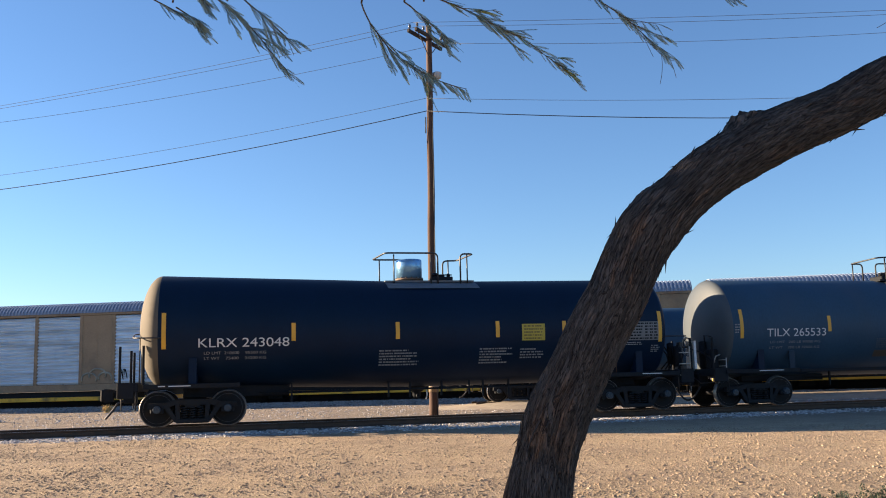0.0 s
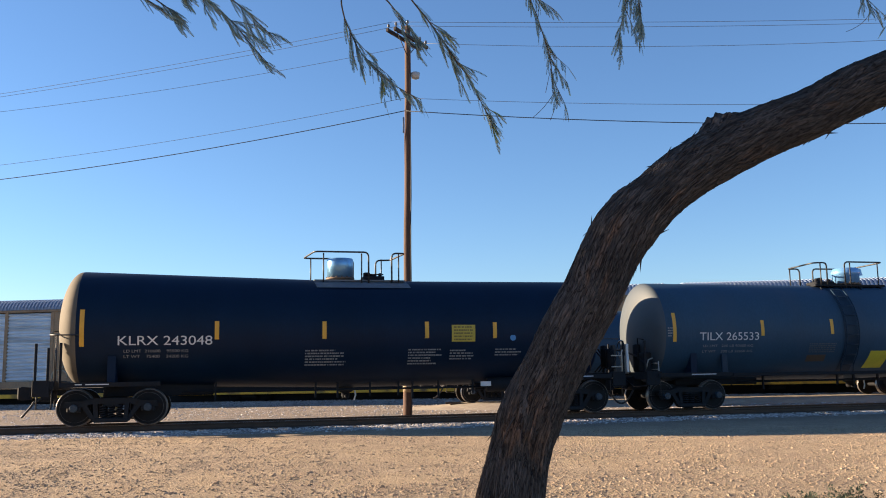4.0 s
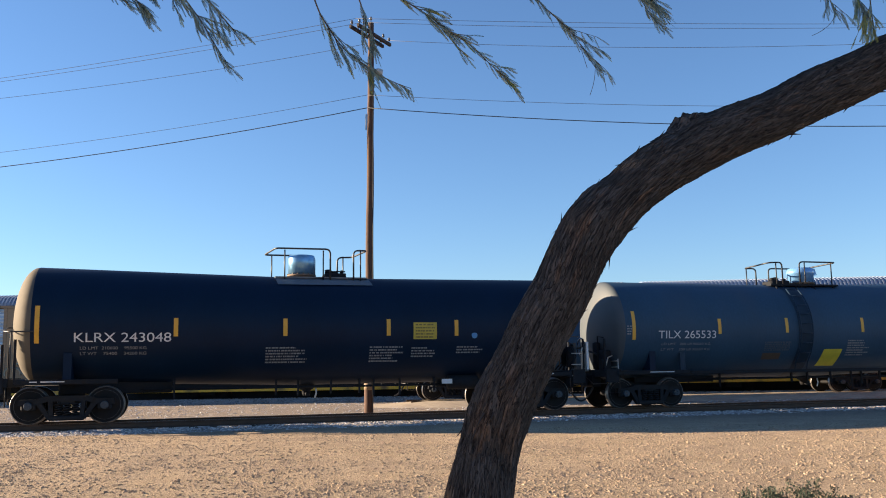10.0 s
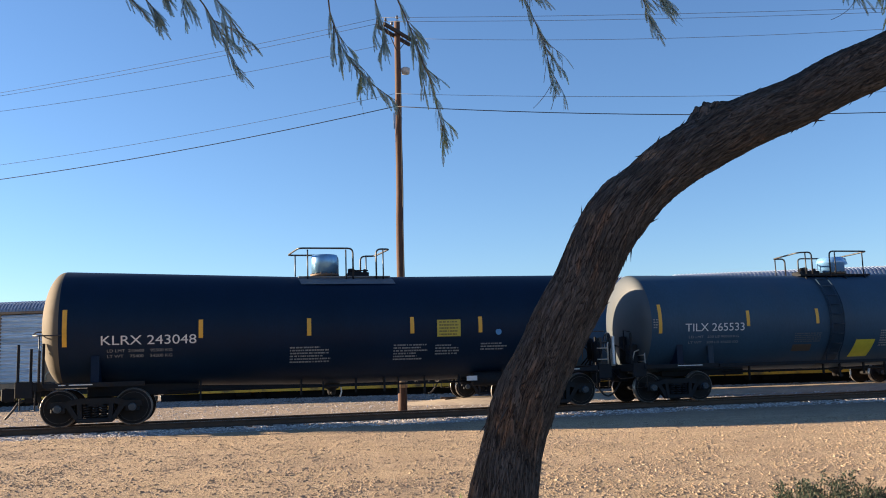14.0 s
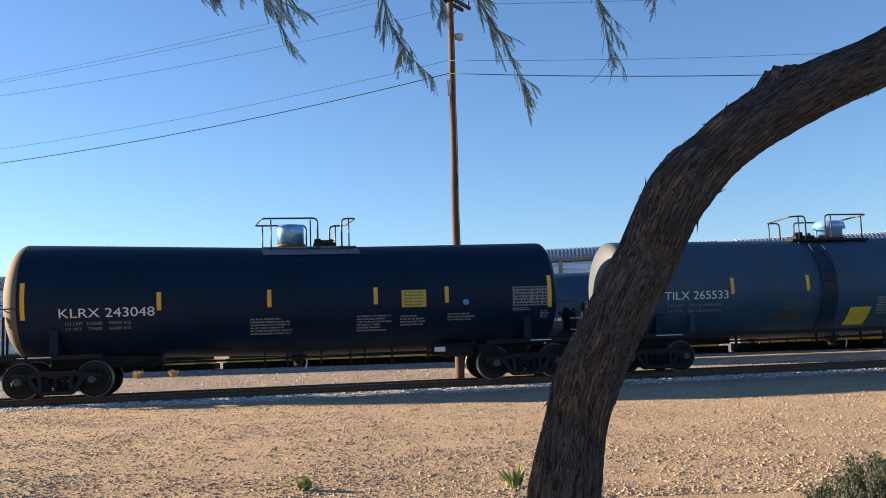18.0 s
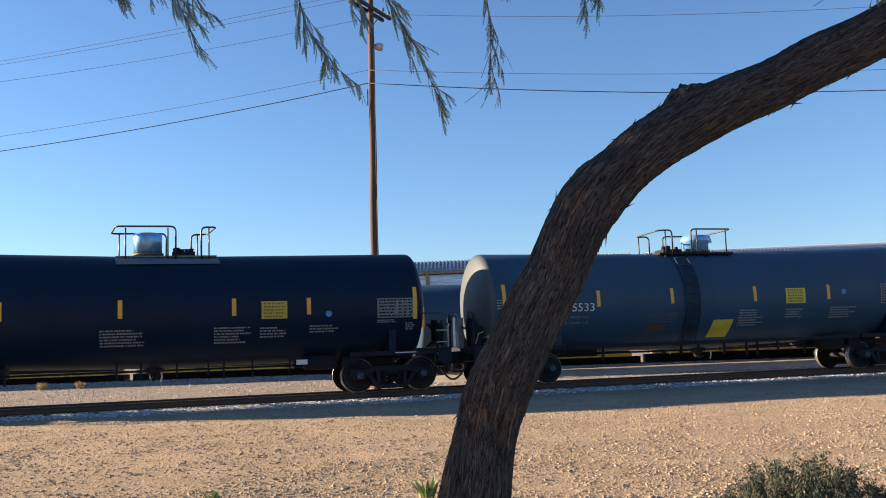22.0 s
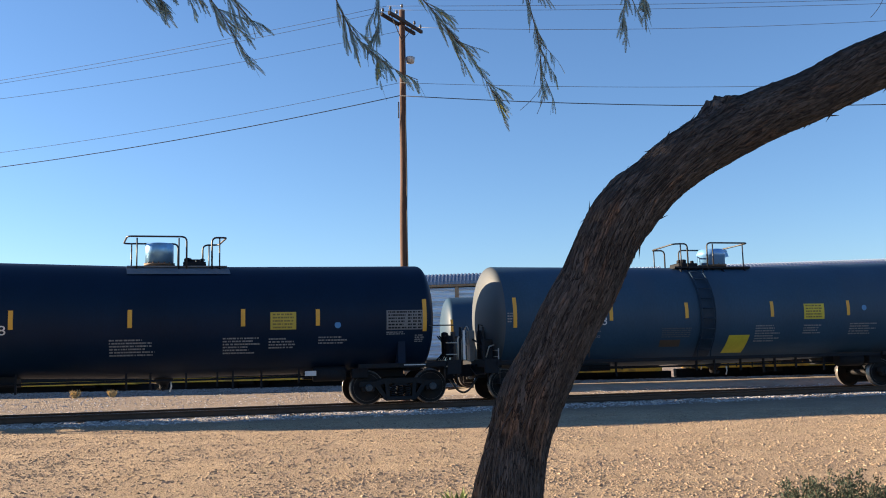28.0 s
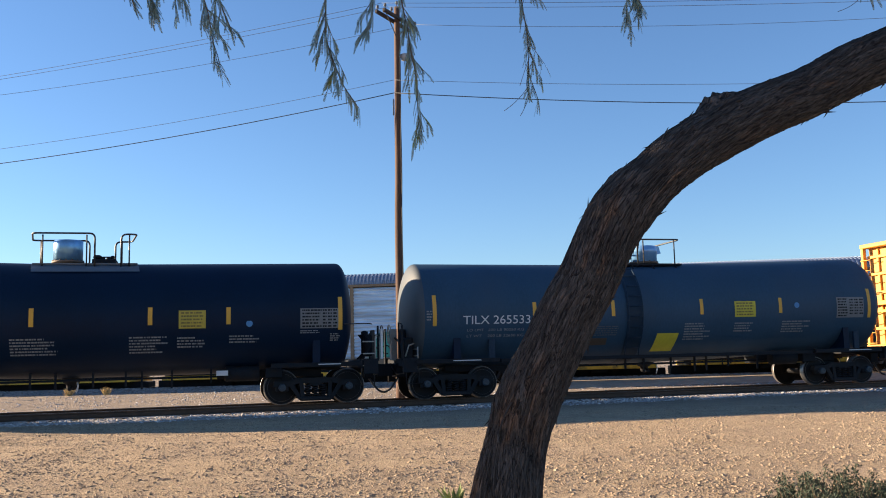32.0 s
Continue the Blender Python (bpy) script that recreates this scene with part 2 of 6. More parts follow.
# ---------------------------------------------------------------- materials
def mat(name, color, rough=0.6, metal=0.0, vary=0.15, scale=4.0, fine=60.0, bump=0.15, dirt=None, dirt_amount=0.0,
        dirt_scale=1.2, stretch=(1, 1, 1), random_value=0.0, island=False, spec=0.5):
    """A surface with variation at two scales, bump, and optional patchy dirt."""
    m = bpy.data.materials.new(name)
    m.use_nodes = True
    n, l = m.node_tree.nodes, m.node_tree.links
    b = n["Principled BSDF"]
    b.inputs["Roughness"].default_value, b.inputs["Metallic"].default_value = rough, metal
    b.inputs["Specular IOR Level"].default_value = spec
    co = n.new("ShaderNodeTexCoord")
    mp = n.new("ShaderNodeMapping")
    mp.inputs["Scale"].default_value = stretch
    l.new(co.outputs["Object"], mp.inputs[0])
    big, small = n.new("ShaderNodeTexNoise"), n.new("ShaderNodeTexNoise")
    for t, s, d in ((big, scale, 4), (small, fine, 3)):
        t.inputs["Scale"].default_value, t.inputs["Detail"].default_value = s, d
        l.new(mp.outputs[0], t.inputs["Vector"])
    mixf = n.new("ShaderNodeMix")
    mixf.data_type = 'FLOAT'
    mixf.inputs[0].default_value = 0.4
    l.new(big.outputs["Fac"], mixf.inputs[2])
    l.new(small.outputs["Fac"], mixf.inputs[3])
    ramp = n.new("ShaderNodeMapRange")
    ramp.inputs[1].default_value, ramp.inputs[2].default_value = 0.3, 0.7
    ramp.inputs[3].default_value, ramp.inputs[4].default_value = 1 - vary, 1 + vary
    l.new(mixf.outputs[0], ramp.inputs[0])
    hsv = n.new("ShaderNodeHueSaturation")
    hsv.inputs["Color"].default_value = (*color, 1)
    value = ramp.outputs[0]
    if random_value:
        info = n.new("ShaderNodeNewGeometry" if island else "ShaderNodeObjectInfo")
        r = n.new("ShaderNodeMapRange")
        r.inputs[3].default_value, r.inputs[4].default_value = 1 - random_value, 1 + random_value
        l.new(info.outputs["Random Per Island" if island else "Random"], r.inputs[0])
        mul = n.new("ShaderNodeMath")
        mul.operation = 'MULTIPLY'
        l.new(value, mul.inputs[0])
        l.new(r.outputs[0], mul.inputs[1])
        value = mul.outputs[0]
    l.new(value, hsv.inputs["Value"])
    out = hsv.outputs[0]
    if dirt:
        dn = n.new("ShaderNodeTexNoise")
        dn.inputs["Scale"].default_value, dn.inputs["Detail"].default_value = dirt_scale, 6
        l.new(mp.outputs[0], dn.inputs["Vector"])
        dr = n.new("ShaderNodeMapRange")
        dr.inputs[1].default_value, dr.inputs[2].default_value = 0.62 - dirt_amount * 0.4, 0.72
        l.new(dn.outputs["Fac"], dr.inputs[0])
        mx = n.new("ShaderNodeMix")
        mx.data_type = 'RGBA'
        l.new(dr.outputs[0], mx.inputs[0])
        l.new(out, mx.inputs[6])
        mx.inputs[7].default_value = (*dirt, 1)
        out = mx.outputs[2]
    l.new(out, b.inputs["Base Color"])
    if bump:
        bp = n.new("ShaderNodeBump")
        bp.inputs["Strength"].default_value, bp.inputs["Distance"].default_value = bump, 0.02
        l.new(mixf.outputs[0], bp.inputs["Height"])
        l.new(bp.outputs[0], b.inputs["Normal"])
    return m


M = {
    "black_tank": mat("black_tank_paint", (0.0020, 0.0120, 0.033), 0.5, vary=0.25, scale=0.8, fine=25, bump=0.03, dirt=(0.0015, 0.0115, 0.031), dirt_amount=0.3, dirt_scale=0.7, stretch=(1, 1, 0.35), spec=0.14),
    "grey_tank": mat("grey_tank_paint", (0.026, 0.061, 0.104), 0.5, vary=0.2, scale=0.7, fine=22, bump=0.03, dirt=(0.036, 0.064, 0.102), dirt_amount=0.3, dirt_scale=0.6, stretch=(1, 1, 0.3), spec=0.16),
    # black paint lightened to cream: the low sun is put into its colour
    "head_black": mat("sunlit_black_head_paint", (0.115, 0.103, 0.082), 0.8, vary=0.12, scale=1.2, fine=30, bump=0.03, dirt=(0.090, 0.079, 0.062), dirt_amount=0.2, dirt_scale=1.5, spec=0.15),
    # grey shell paint made warmer, to bring out the sunlit rim of the head
    "head_grey": mat("sunlit_grey_head_paint", (0.050, 0.064, 0.076), 0.58, vary=0.10, scale=1.2, fine=30, bump=0.03, dirt=(0.046, 0.056, 0.064), dirt_amount=0.2, dirt_scale=1.5, spec=0.4),
    "under": mat("black_running_gear", (0.011, 0.014, 0.019), 0.7, vary=0.3, scale=5, fine=40, bump=0.2, dirt=(0.014, 0.012, 0.011), dirt_amount=0.25, dirt_scale=5, spec=0.15),
    "truck": mat("cast_steel_truck", (0.015, 0.018, 0.022), 0.75, vary=0.3, scale=6, fine=50, bump=0.3, dirt=(0.014, 0.012, 0.011), dirt_amount=0.3, dirt_scale=6, spec=0.15),
    "wheel": mat("rusty_wheel_steel", (0.010, 0.011, 0.013), 0.65, vary=0.3, scale=7, fine=40, bump=0.2, dirt=(0.02, 0.015, 0.012), dirt_amount=0.3, dirt_scale=5, spec=0.15),
    "tread": mat("polished_tread", (0.28, 0.27, 0.26), 0.35, 0.8, vary=0.2, scale=10, fine=60, bump=0.05),
    "rim": mat("worn_wheel_rim", (0.13, 0.125, 0.12), 0.5, 0.3, vary=0.3, scale=8, fine=50, bump=0.1),
    "patch_grey": mat("faded_grey_patch", (0.065, 0.075, 0.09), 0.65, vary=0.25, scale=6, fine=60, bump=0.0),
    "placard_ink": mat("placard_ink", (0.15, 0.12, 0.03), 0.65, vary=0.2, scale=9, fine=60, bump=0.0),
    "pale_steel": mat("pale_grab_steel", (0.34, 0.33, 0.30), 0.55, vary=0.2, scale=9, fine=60, bump=0.05),
    "thin_wire": mat("thin_wire", (0.11, 0.13, 0.17), 0.6, bump=0),
    "band": mat("stained_band", (0.013, 0.030, 0.053), 0.5, vary=0.3, scale=1.5, fine=20, bump=0.03, spec=0.16),
    "bank_stone": mat("bank_stone", (0.25, 0.235, 0.225), 0.9, vary=0.2, scale=8, fine=60, bump=0.2, random_value=0.4, island=True),
    "cap": mat("grey_axle_cap", (0.024, 0.040, 0.056), 0.55, vary=0.2, scale=20, fine=80, bump=0.1),
    "stripe": mat("reflective_yellow_tape", (0.62, 0.33, 0.03), 0.5, vary=0.1, scale=8, fine=80, bump=0.05),
    "yellow_label": mat("yellow_label", (0.42, 0.33, 0.04), 0.6, vary=0.15, scale=6, fine=60, bump=0.05),
    "bright_yellow": mat("bright_yellow_panel", (0.50, 0.42, 0.03), 0.6, vary=0.15, scale=6, fine=60, bump=0.05),
    "orange_patch": mat("faded_orange_patch", (0.066, 0.042, 0.026), 0.65, vary=0.2, scale=6, fine=60, bump=0.05),
    "white": mat("white_stencil", (0.55, 0.56, 0.57), 0.6, vary=0.15, scale=9, fine=70, bump=0.0),
    "faint": mat("faded_stencil", (0.20, 0.21, 0.22), 0.65, vary=0.3, scale=14, fine=70, bump=0.0),
    "label_grey": mat("grey_chart_label", (0.15, 0.16, 0.17), 0.6, vary=0.1, scale=14, fine=70, bump=0.0),
    "blue": mat("blue_disc", (0.05, 0.20, 0.42), 0.5, vary=0.1, scale=10, fine=60, bump=0.0),
    "dome_blue": mat("galvanised_dome", (0.16, 0.34, 0.55), 0.3, 0.6, vary=0.12, scale=3, fine=20, bump=0.05),
    "dome_cyan": mat("pale_blue_dome_paint", (0.16, 0.36, 0.66), 0.3, 0.2, vary=0.12, scale=3, fine=20, bump=0.03),
    "flange": mat("rusty_flange", (0.13, 0.095, 0.07), 0.7, 0.3, vary=0.4, scale=6, fine=40, bump=0.2),
    "rail_paint": mat("black_handrail", (0.02, 0.02, 0.022), 0.5, vary=0.2, scale=8, fine=60, bump=0.05),
    "platform": mat("grey_platform", (0.095, 0.11, 0.13), 0.5, vary=0.2, scale=5, fine=40, bump=0.1),
    "rail": mat("rusty_rail", (0.06, 0.035, 0.022), 0.75, vary=0.3, scale=6, fine=40, bump=0.2),
    "rail_top": mat("worn_rail_top", (0.22, 0.19, 0.17), 0.35, 0.7, vary=0.2, scale=6, fine=40, bump=0.05),
    "tie": mat("weathered_tie", (0.05, 0.04, 0.032), 0.9, vary=0.35, scale=5, fine=40, bump=0.5, stretch=(6, 1, 1), random_value=0.3),
    "pole": mat("weathered_pole_wood", (0.074, 0.040, 0.028), 0.9, vary=0.35, scale=5, fine=30, bump=0.4, stretch=(6, 6, 0.6)),
    "arm": mat("dark_crossarm_wood", (0.028, 0.021, 0.018), 0.85, vary=0.3, scale=5, fine=30, bump=0.3),
    "wire": mat("wire", (0.03, 0.033, 0.04), 0.6, bump=0),
    "ceramic": mat("insulator_ceramic", (0.10, 0.11, 0.13), 0.25, bump=0, vary=0.1),
    "lamp": mat("lamp_housing", (0.35, 0.36, 0.37), 0.45, vary=0.1, scale=6, fine=40, bump=0.05),
    "rack_tan": mat("tan_rack_steel", (0.26, 0.19, 0.12), 0.75, vary=0.2, scale=0.8, fine=12, bump=0.1, dirt=(0.15, 0.11, 0.08), dirt_amount=0.3, dirt_scale=0.9),
    "rack_panel": mat("galvanised_rack_panel", (0.50, 0.62, 0.74), 0.5, 0.0, vary=0.42, scale=0.8, fine=3, bump=0.1, random_value=0.1, stretch=(0.25, 1, 4.0)),
    "rack_roof": mat("galvanised_rack_roof", (0.19, 0.25, 0.35), 0.6, 0.0, vary=0.10, scale=0.6, fine=9, bump=0.08),
    "flat_yellow": mat("yellow_flatcar_paint", (0.72, 0.40, 0.035), 0.65, vary=0.2, scale=1.0, fine=15, bump=0.1, dirt=(0.16, 0.10, 0.04), dirt_amount=0.25, dirt_scale=1.6),
    "hopper": mat("orange_hopper_paint", (0.56, 0.28, 0.04), 0.6, vary=0.15, scale=1.0, fine=20, bump=0.08, dirt=(0.25, 0.13, 0.05), dirt_amount=0.2, dirt_scale=1.3),
    "teal": mat("teal_spray_paint", (0.03, 0.30, 0.24), 0.6, vary=0.2, scale=2, fine=20, bump=0.0),
    "pale_scrawl": mat("faded_spray_paint", (0.27, 0.27, 0.22), 0.7, vary=0.3, scale=3, fine=20, bump=0.0),
    "leaf": mat("mesquite_leaf", (0.16, 0.225, 0.20), 0.7, vary=0.2, scale=6, fine=60, bump=0, random_value=0.4, island=True),
    "leaf_yellow": mat("yellowing_leaf", (0.22, 0.24, 0.06), 0.7, vary=0.2, scale=6, fine=60, bump=0, random_value=0.3, island=True),
    "twig": mat("twig_bark", (0.10, 0.07, 0.045), 0.85, vary=0.2, scale=20, fine=80, bump=0.2),
    "shrub": mat("shrub_leaf", (0.042, 0.064, 0.042), 0.75, vary=0.2, scale=8, fine=60, bump=0, random_value=0.4, island=True),
    "weed": mat("weed_leaf", (0.27, 0.33, 0.13), 0.6, vary=0.2, scale=10, fine=60, bump=0, random_value=0.25, island=True),
    "straw": mat("dry_grass", (0.58, 0.46, 0.24), 0.85, vary=0.2, scale=10, fine=60, bump=0, random_value=0.3, island=True),
    "stone": mat("gravel_stone", (0.285, 0.218, 0.148), 0.9, vary=0.2, scale=8, fine=60, bump=0.2, random_value=0.35, island=True),
    "ballast": mat("ballast_stone", (0.43, 0.415, 0.41), 0.9, vary=0.2, scale=8, fine=60, bump=0.2, random_value=0.4, island=True),
}


def bark_material():
    """Fibrous bark whose grain follows the limb, by its own length and girth."""
    m = bpy.data.materials.new("mesquite_bark")
    m.use_nodes = True
    n, l = m.node_tree.nodes, m.node_tree.links
    b = n["Principled BSDF"]
    b.inputs["Roughness"].default_value, b.inputs["Specular IOR Level"].default_value = 0.95, 0.15
    uv = n.new("ShaderNodeUVMap")

    def streaks(sx, sy, d, twist):
        mp = n.new("ShaderNodeMapping")
        mp.inputs["Scale"].default_value = (sx, sy, 1)
        l.new(uv.outputs[0], mp.inputs[0])
        t = n.new("ShaderNodeTexNoise")
        t.inputs["Scale"].default_value, t.inputs["Detail"].default_value, t.inputs["Distortion"].default_value = 1.0, d, twist
        l.new(mp.outputs[0], t.inputs["Vector"])
        return t.outputs["Fac"]

    def ranged(fac, a, b_, lo=0.0, hi=1.0):
        r = n.new("ShaderNodeMapRange")
        r.inputs[1].default_value, r.inputs[2].default_value, r.inputs[3].default_value, r.inputs[4].default_value = a, b_, lo, hi
        l.new(fac, r.inputs[0])
        return r.outputs[0]

    def both(a, b_, op):
        m_ = n.new("ShaderNodeMath")
        m_.operation = op
        l.new(a, m_.inputs[0])
        if isinstance(b_, float):
            m_.inputs[1].default_value = b_
        else:
            l.new(b_, m_.inputs[1])
        return m_.outputs[0]

    def tinted(fac, c1, c2, blend='MIX'):
        x = n.new("ShaderNodeMix")
        x.data_type, x.blend_type = 'RGBA', blend
        l.new(fac, x.inputs[0])
        l.new(c1, x.inputs[6])
        x.inputs[7].default_value = (*c2, 1)
        return x.outputs[2]
    fibre = both(both(streaks(52, 8, 5, 1.1), streaks(170, 34, 3, 0.7), 'ADD'), 0.5, 'MULTIPLY')
    ramp = n.new("ShaderNodeValToRGB")
    ramp.color_ramp.elements[0].position, ramp.color_ramp.elements[0].color = 0.36, (0.030, 0.0275, 0.0275, 1)
    ramp.color_ramp.elements[1].position, ramp.color_ramp.elements[1].color = 0.64, (0.148, 0.126, 0.114, 1)
    l.new(fibre, ramp.inputs[0])
    fissure = ranged(both(streaks(21, 2.6, 4, 1.6), 0.5, 'SUBTRACT'), -0.035, 0.03)
    crack = n.new("ShaderNodeMath")
    crack.operation = 'ABSOLUTE'
    l.new(both(streaks(26, 3.4, 3, 2.0), 0.5, 'SUBTRACT'), crack.inputs[0])
    gap = ranged(crack.outputs[0], 0.03, 0.0)
    col = tinted(ranged(streaks(9, 2.2, 4, 1.2), 0.58, 0.70), ramp.outputs[0], (1.7, 1.25, 0.95), 'MULTIPLY')
    col = tinted(ranged(fissure, 0.0, 1.0, 0.45, 0.0), col, (0.040, 0.034, 0.031))
    col = tinted(both(gap, 0.75, 'MULTIPLY'), col, (0.014, 0.012, 0.012))
    l.new(col, b.inputs["Base Color"])
    height = both(both(fibre, both(fissure, 0.35, 'MULTIPLY'), 'ADD'), both(gap, 0.7, 'MULTIPLY'), 'SUBTRACT')
    bp = n.new("ShaderNodeBump")
    bp.inputs["Strength"].default_value, bp.inputs["Distance"].default_value = 1.0, 0.028
    l.new(height, bp.inputs["Height"])
    l.new(bp.outputs[0], b.inputs["Normal"])
    return m


M["bark"] = bark_material()


# ---------------------------------------------------------------- mesh helpers
def part(name, bm, material, parent=None, label="", smooth=False, origin=None):
    """One bmesh as one mesh object, under a thing or part when parent is given."""
    me = bpy.data.meshes.new(name)
    bm.to_mesh(me)
    bm.free()
    for m in (material if isinstance(material, (list, tuple)) else [material]):
        me.materials.append(m)
    if smooth:
        me.polygons.foreach_set("use_smooth", [True] * len(me.polygons))
    ob = new(name, me)
    if parent:
        ob.parent = parent
    if origin is not None:
        ob.location = origin
    if label:
        tagged(ob, label)
    return ob


def again(name, me, parent, m, label=""):
    """Another object on the same mesh, at m in its parent's space."""
    ob = new(name, me)
    ob.parent = parent
    ob.matrix_basis = m
    if label:
        tagged(ob, label)
    return ob


def thing(name, m, label, category, group="", kind=""):
    ob = new(name)
    ob.matrix_world = m
    ob.empty_display_size = 0.3
    return tagged(ob, label, category, group, kind)


def box(bm, a, b, bevel=0.0, mi=0):
    """A box between two corners."""
    (x0, y0, z0), (x1, y1, z1) = a, b
    vs = [bm.verts.new(p) for p in ((x0, y0, z0), (x1, y0, z0), (x1, y1, z0), (x0, y1, z0), (x0, y0, z1), (x1, y0, z1), (x1, y1, z1), (x0, y1, z1))]
    fs = [bm.faces.new([vs[i] for i in q]) for q in ((3, 2, 1, 0), (4, 5, 6, 7), (0, 1, 5, 4), (1, 2, 6, 5), (2, 3, 7, 6), (3, 0, 4, 7))]
    for f in fs:
        f.material_index = mi
    if bevel:
        bmesh.ops.bevel(bm, geom=list({e for f in fs for e in f.edges}), offset=bevel, segments=1, affect='EDGES', clamp_overlap=True)
    return bm


def tube(bm, pts, radius, seg=8, caps=True, mi=0):
    """A round bar along points; radius is one number or one for each point."""
    pts = [Vector(p) for p in pts]
    rad = radius if isinstance(radius, (list, tuple)) else [radius] * len(pts)
    rings, ref = [], None
    for i, p in enumerate(pts):
        d = (pts[min(i + 1, len(pts) - 1)] - pts[max(i - 1, 0)]).normalized()
        if ref is None:
            ref = Vector((0, 0, 1)) if abs(d.z) < 0.9 else Vector((1, 0, 0))
        a = (ref - d * ref.dot(d)).normalized()
        ref = a
        b = d.cross(a)
        rings.append([bm.verts.new(p + rad[i] * (math.cos(k * math.tau / seg) * a + math.sin(k * math.tau / seg) * b)) for k in range(seg)])
    for r, s in zip(rings, rings[1:]):
        for k in range(seg):
            f = bm.faces.new((r[k], r[(k + 1) % seg], s[(k + 1) % seg], s[k]))
            f.smooth, f.material_index = True, mi
    if caps:
        bm.faces.new(rings[0][::-1]).material_index = mi
        bm.faces.new(rings[-1]).material_index = mi
    return bm


def lathe(bm, profile, axis="z", center=(0, 0, 0), seg=32, mi=0, smooth=True):
    """A turned form: profile of (along, radius)."""
    c = Vector(center)
    rings = []
    for s, r in profile:
        ring = []
        for k in range(seg):
            a, b = r * math.cos(k * math.tau / seg), r * math.sin(k * math.tau / seg)
            ring.append(bm.verts.new(c + (Vector((s, a, b)) if axis == "x" else Vector((b, s, a)) if axis == "y" else Vector((a, b, s)))))
        rings.append(ring)
    for r, s in zip(rings, rings[1:]):
        for k in range(seg):
            f = bm.faces.new((r[k], r[(k + 1) % seg], s[(k + 1) % seg], s[k]))
            f.smooth, f.material_index = smooth, mi
    for ring in (rings[0][::-1], rings[-1]):
        bm.faces.new(ring).material_index = mi
    return bm


def prism(bm, outline, y0, y1, mi=0):
    """An outline in x and z, drawn through from y0 to y1."""
    a = [bm.verts.new((x, y0, z)) for x, z in outline]
    b = [bm.verts.new((x, y1, z)) for x, z in outline]
    n = len(a)
    bm.faces.new(a).material_index = mi
    bm.faces.new(b[::-1]).material_index = mi
    for k in range(n):
        bm.faces.new((a[(k + 1) % n], a[k], b[k], b[(k + 1) % n])).material_index = mi
    return bm


def BM():
    return bmesh.new()


# ---------------------------------------------------------------- ground and tracks
def track_pose(origin, heading):
    return pose(origin[0], origin[1], origin[2], 0, 0, heading)


NEAR = track_pose(NEAR_C, NEAR_HEADING)          # x along the track, y away from the camera, z from the rail top
FAR = track_pose(FAR_C, FAR_HEADING)
MID = track_pose(MID_C, MID_HEADING)


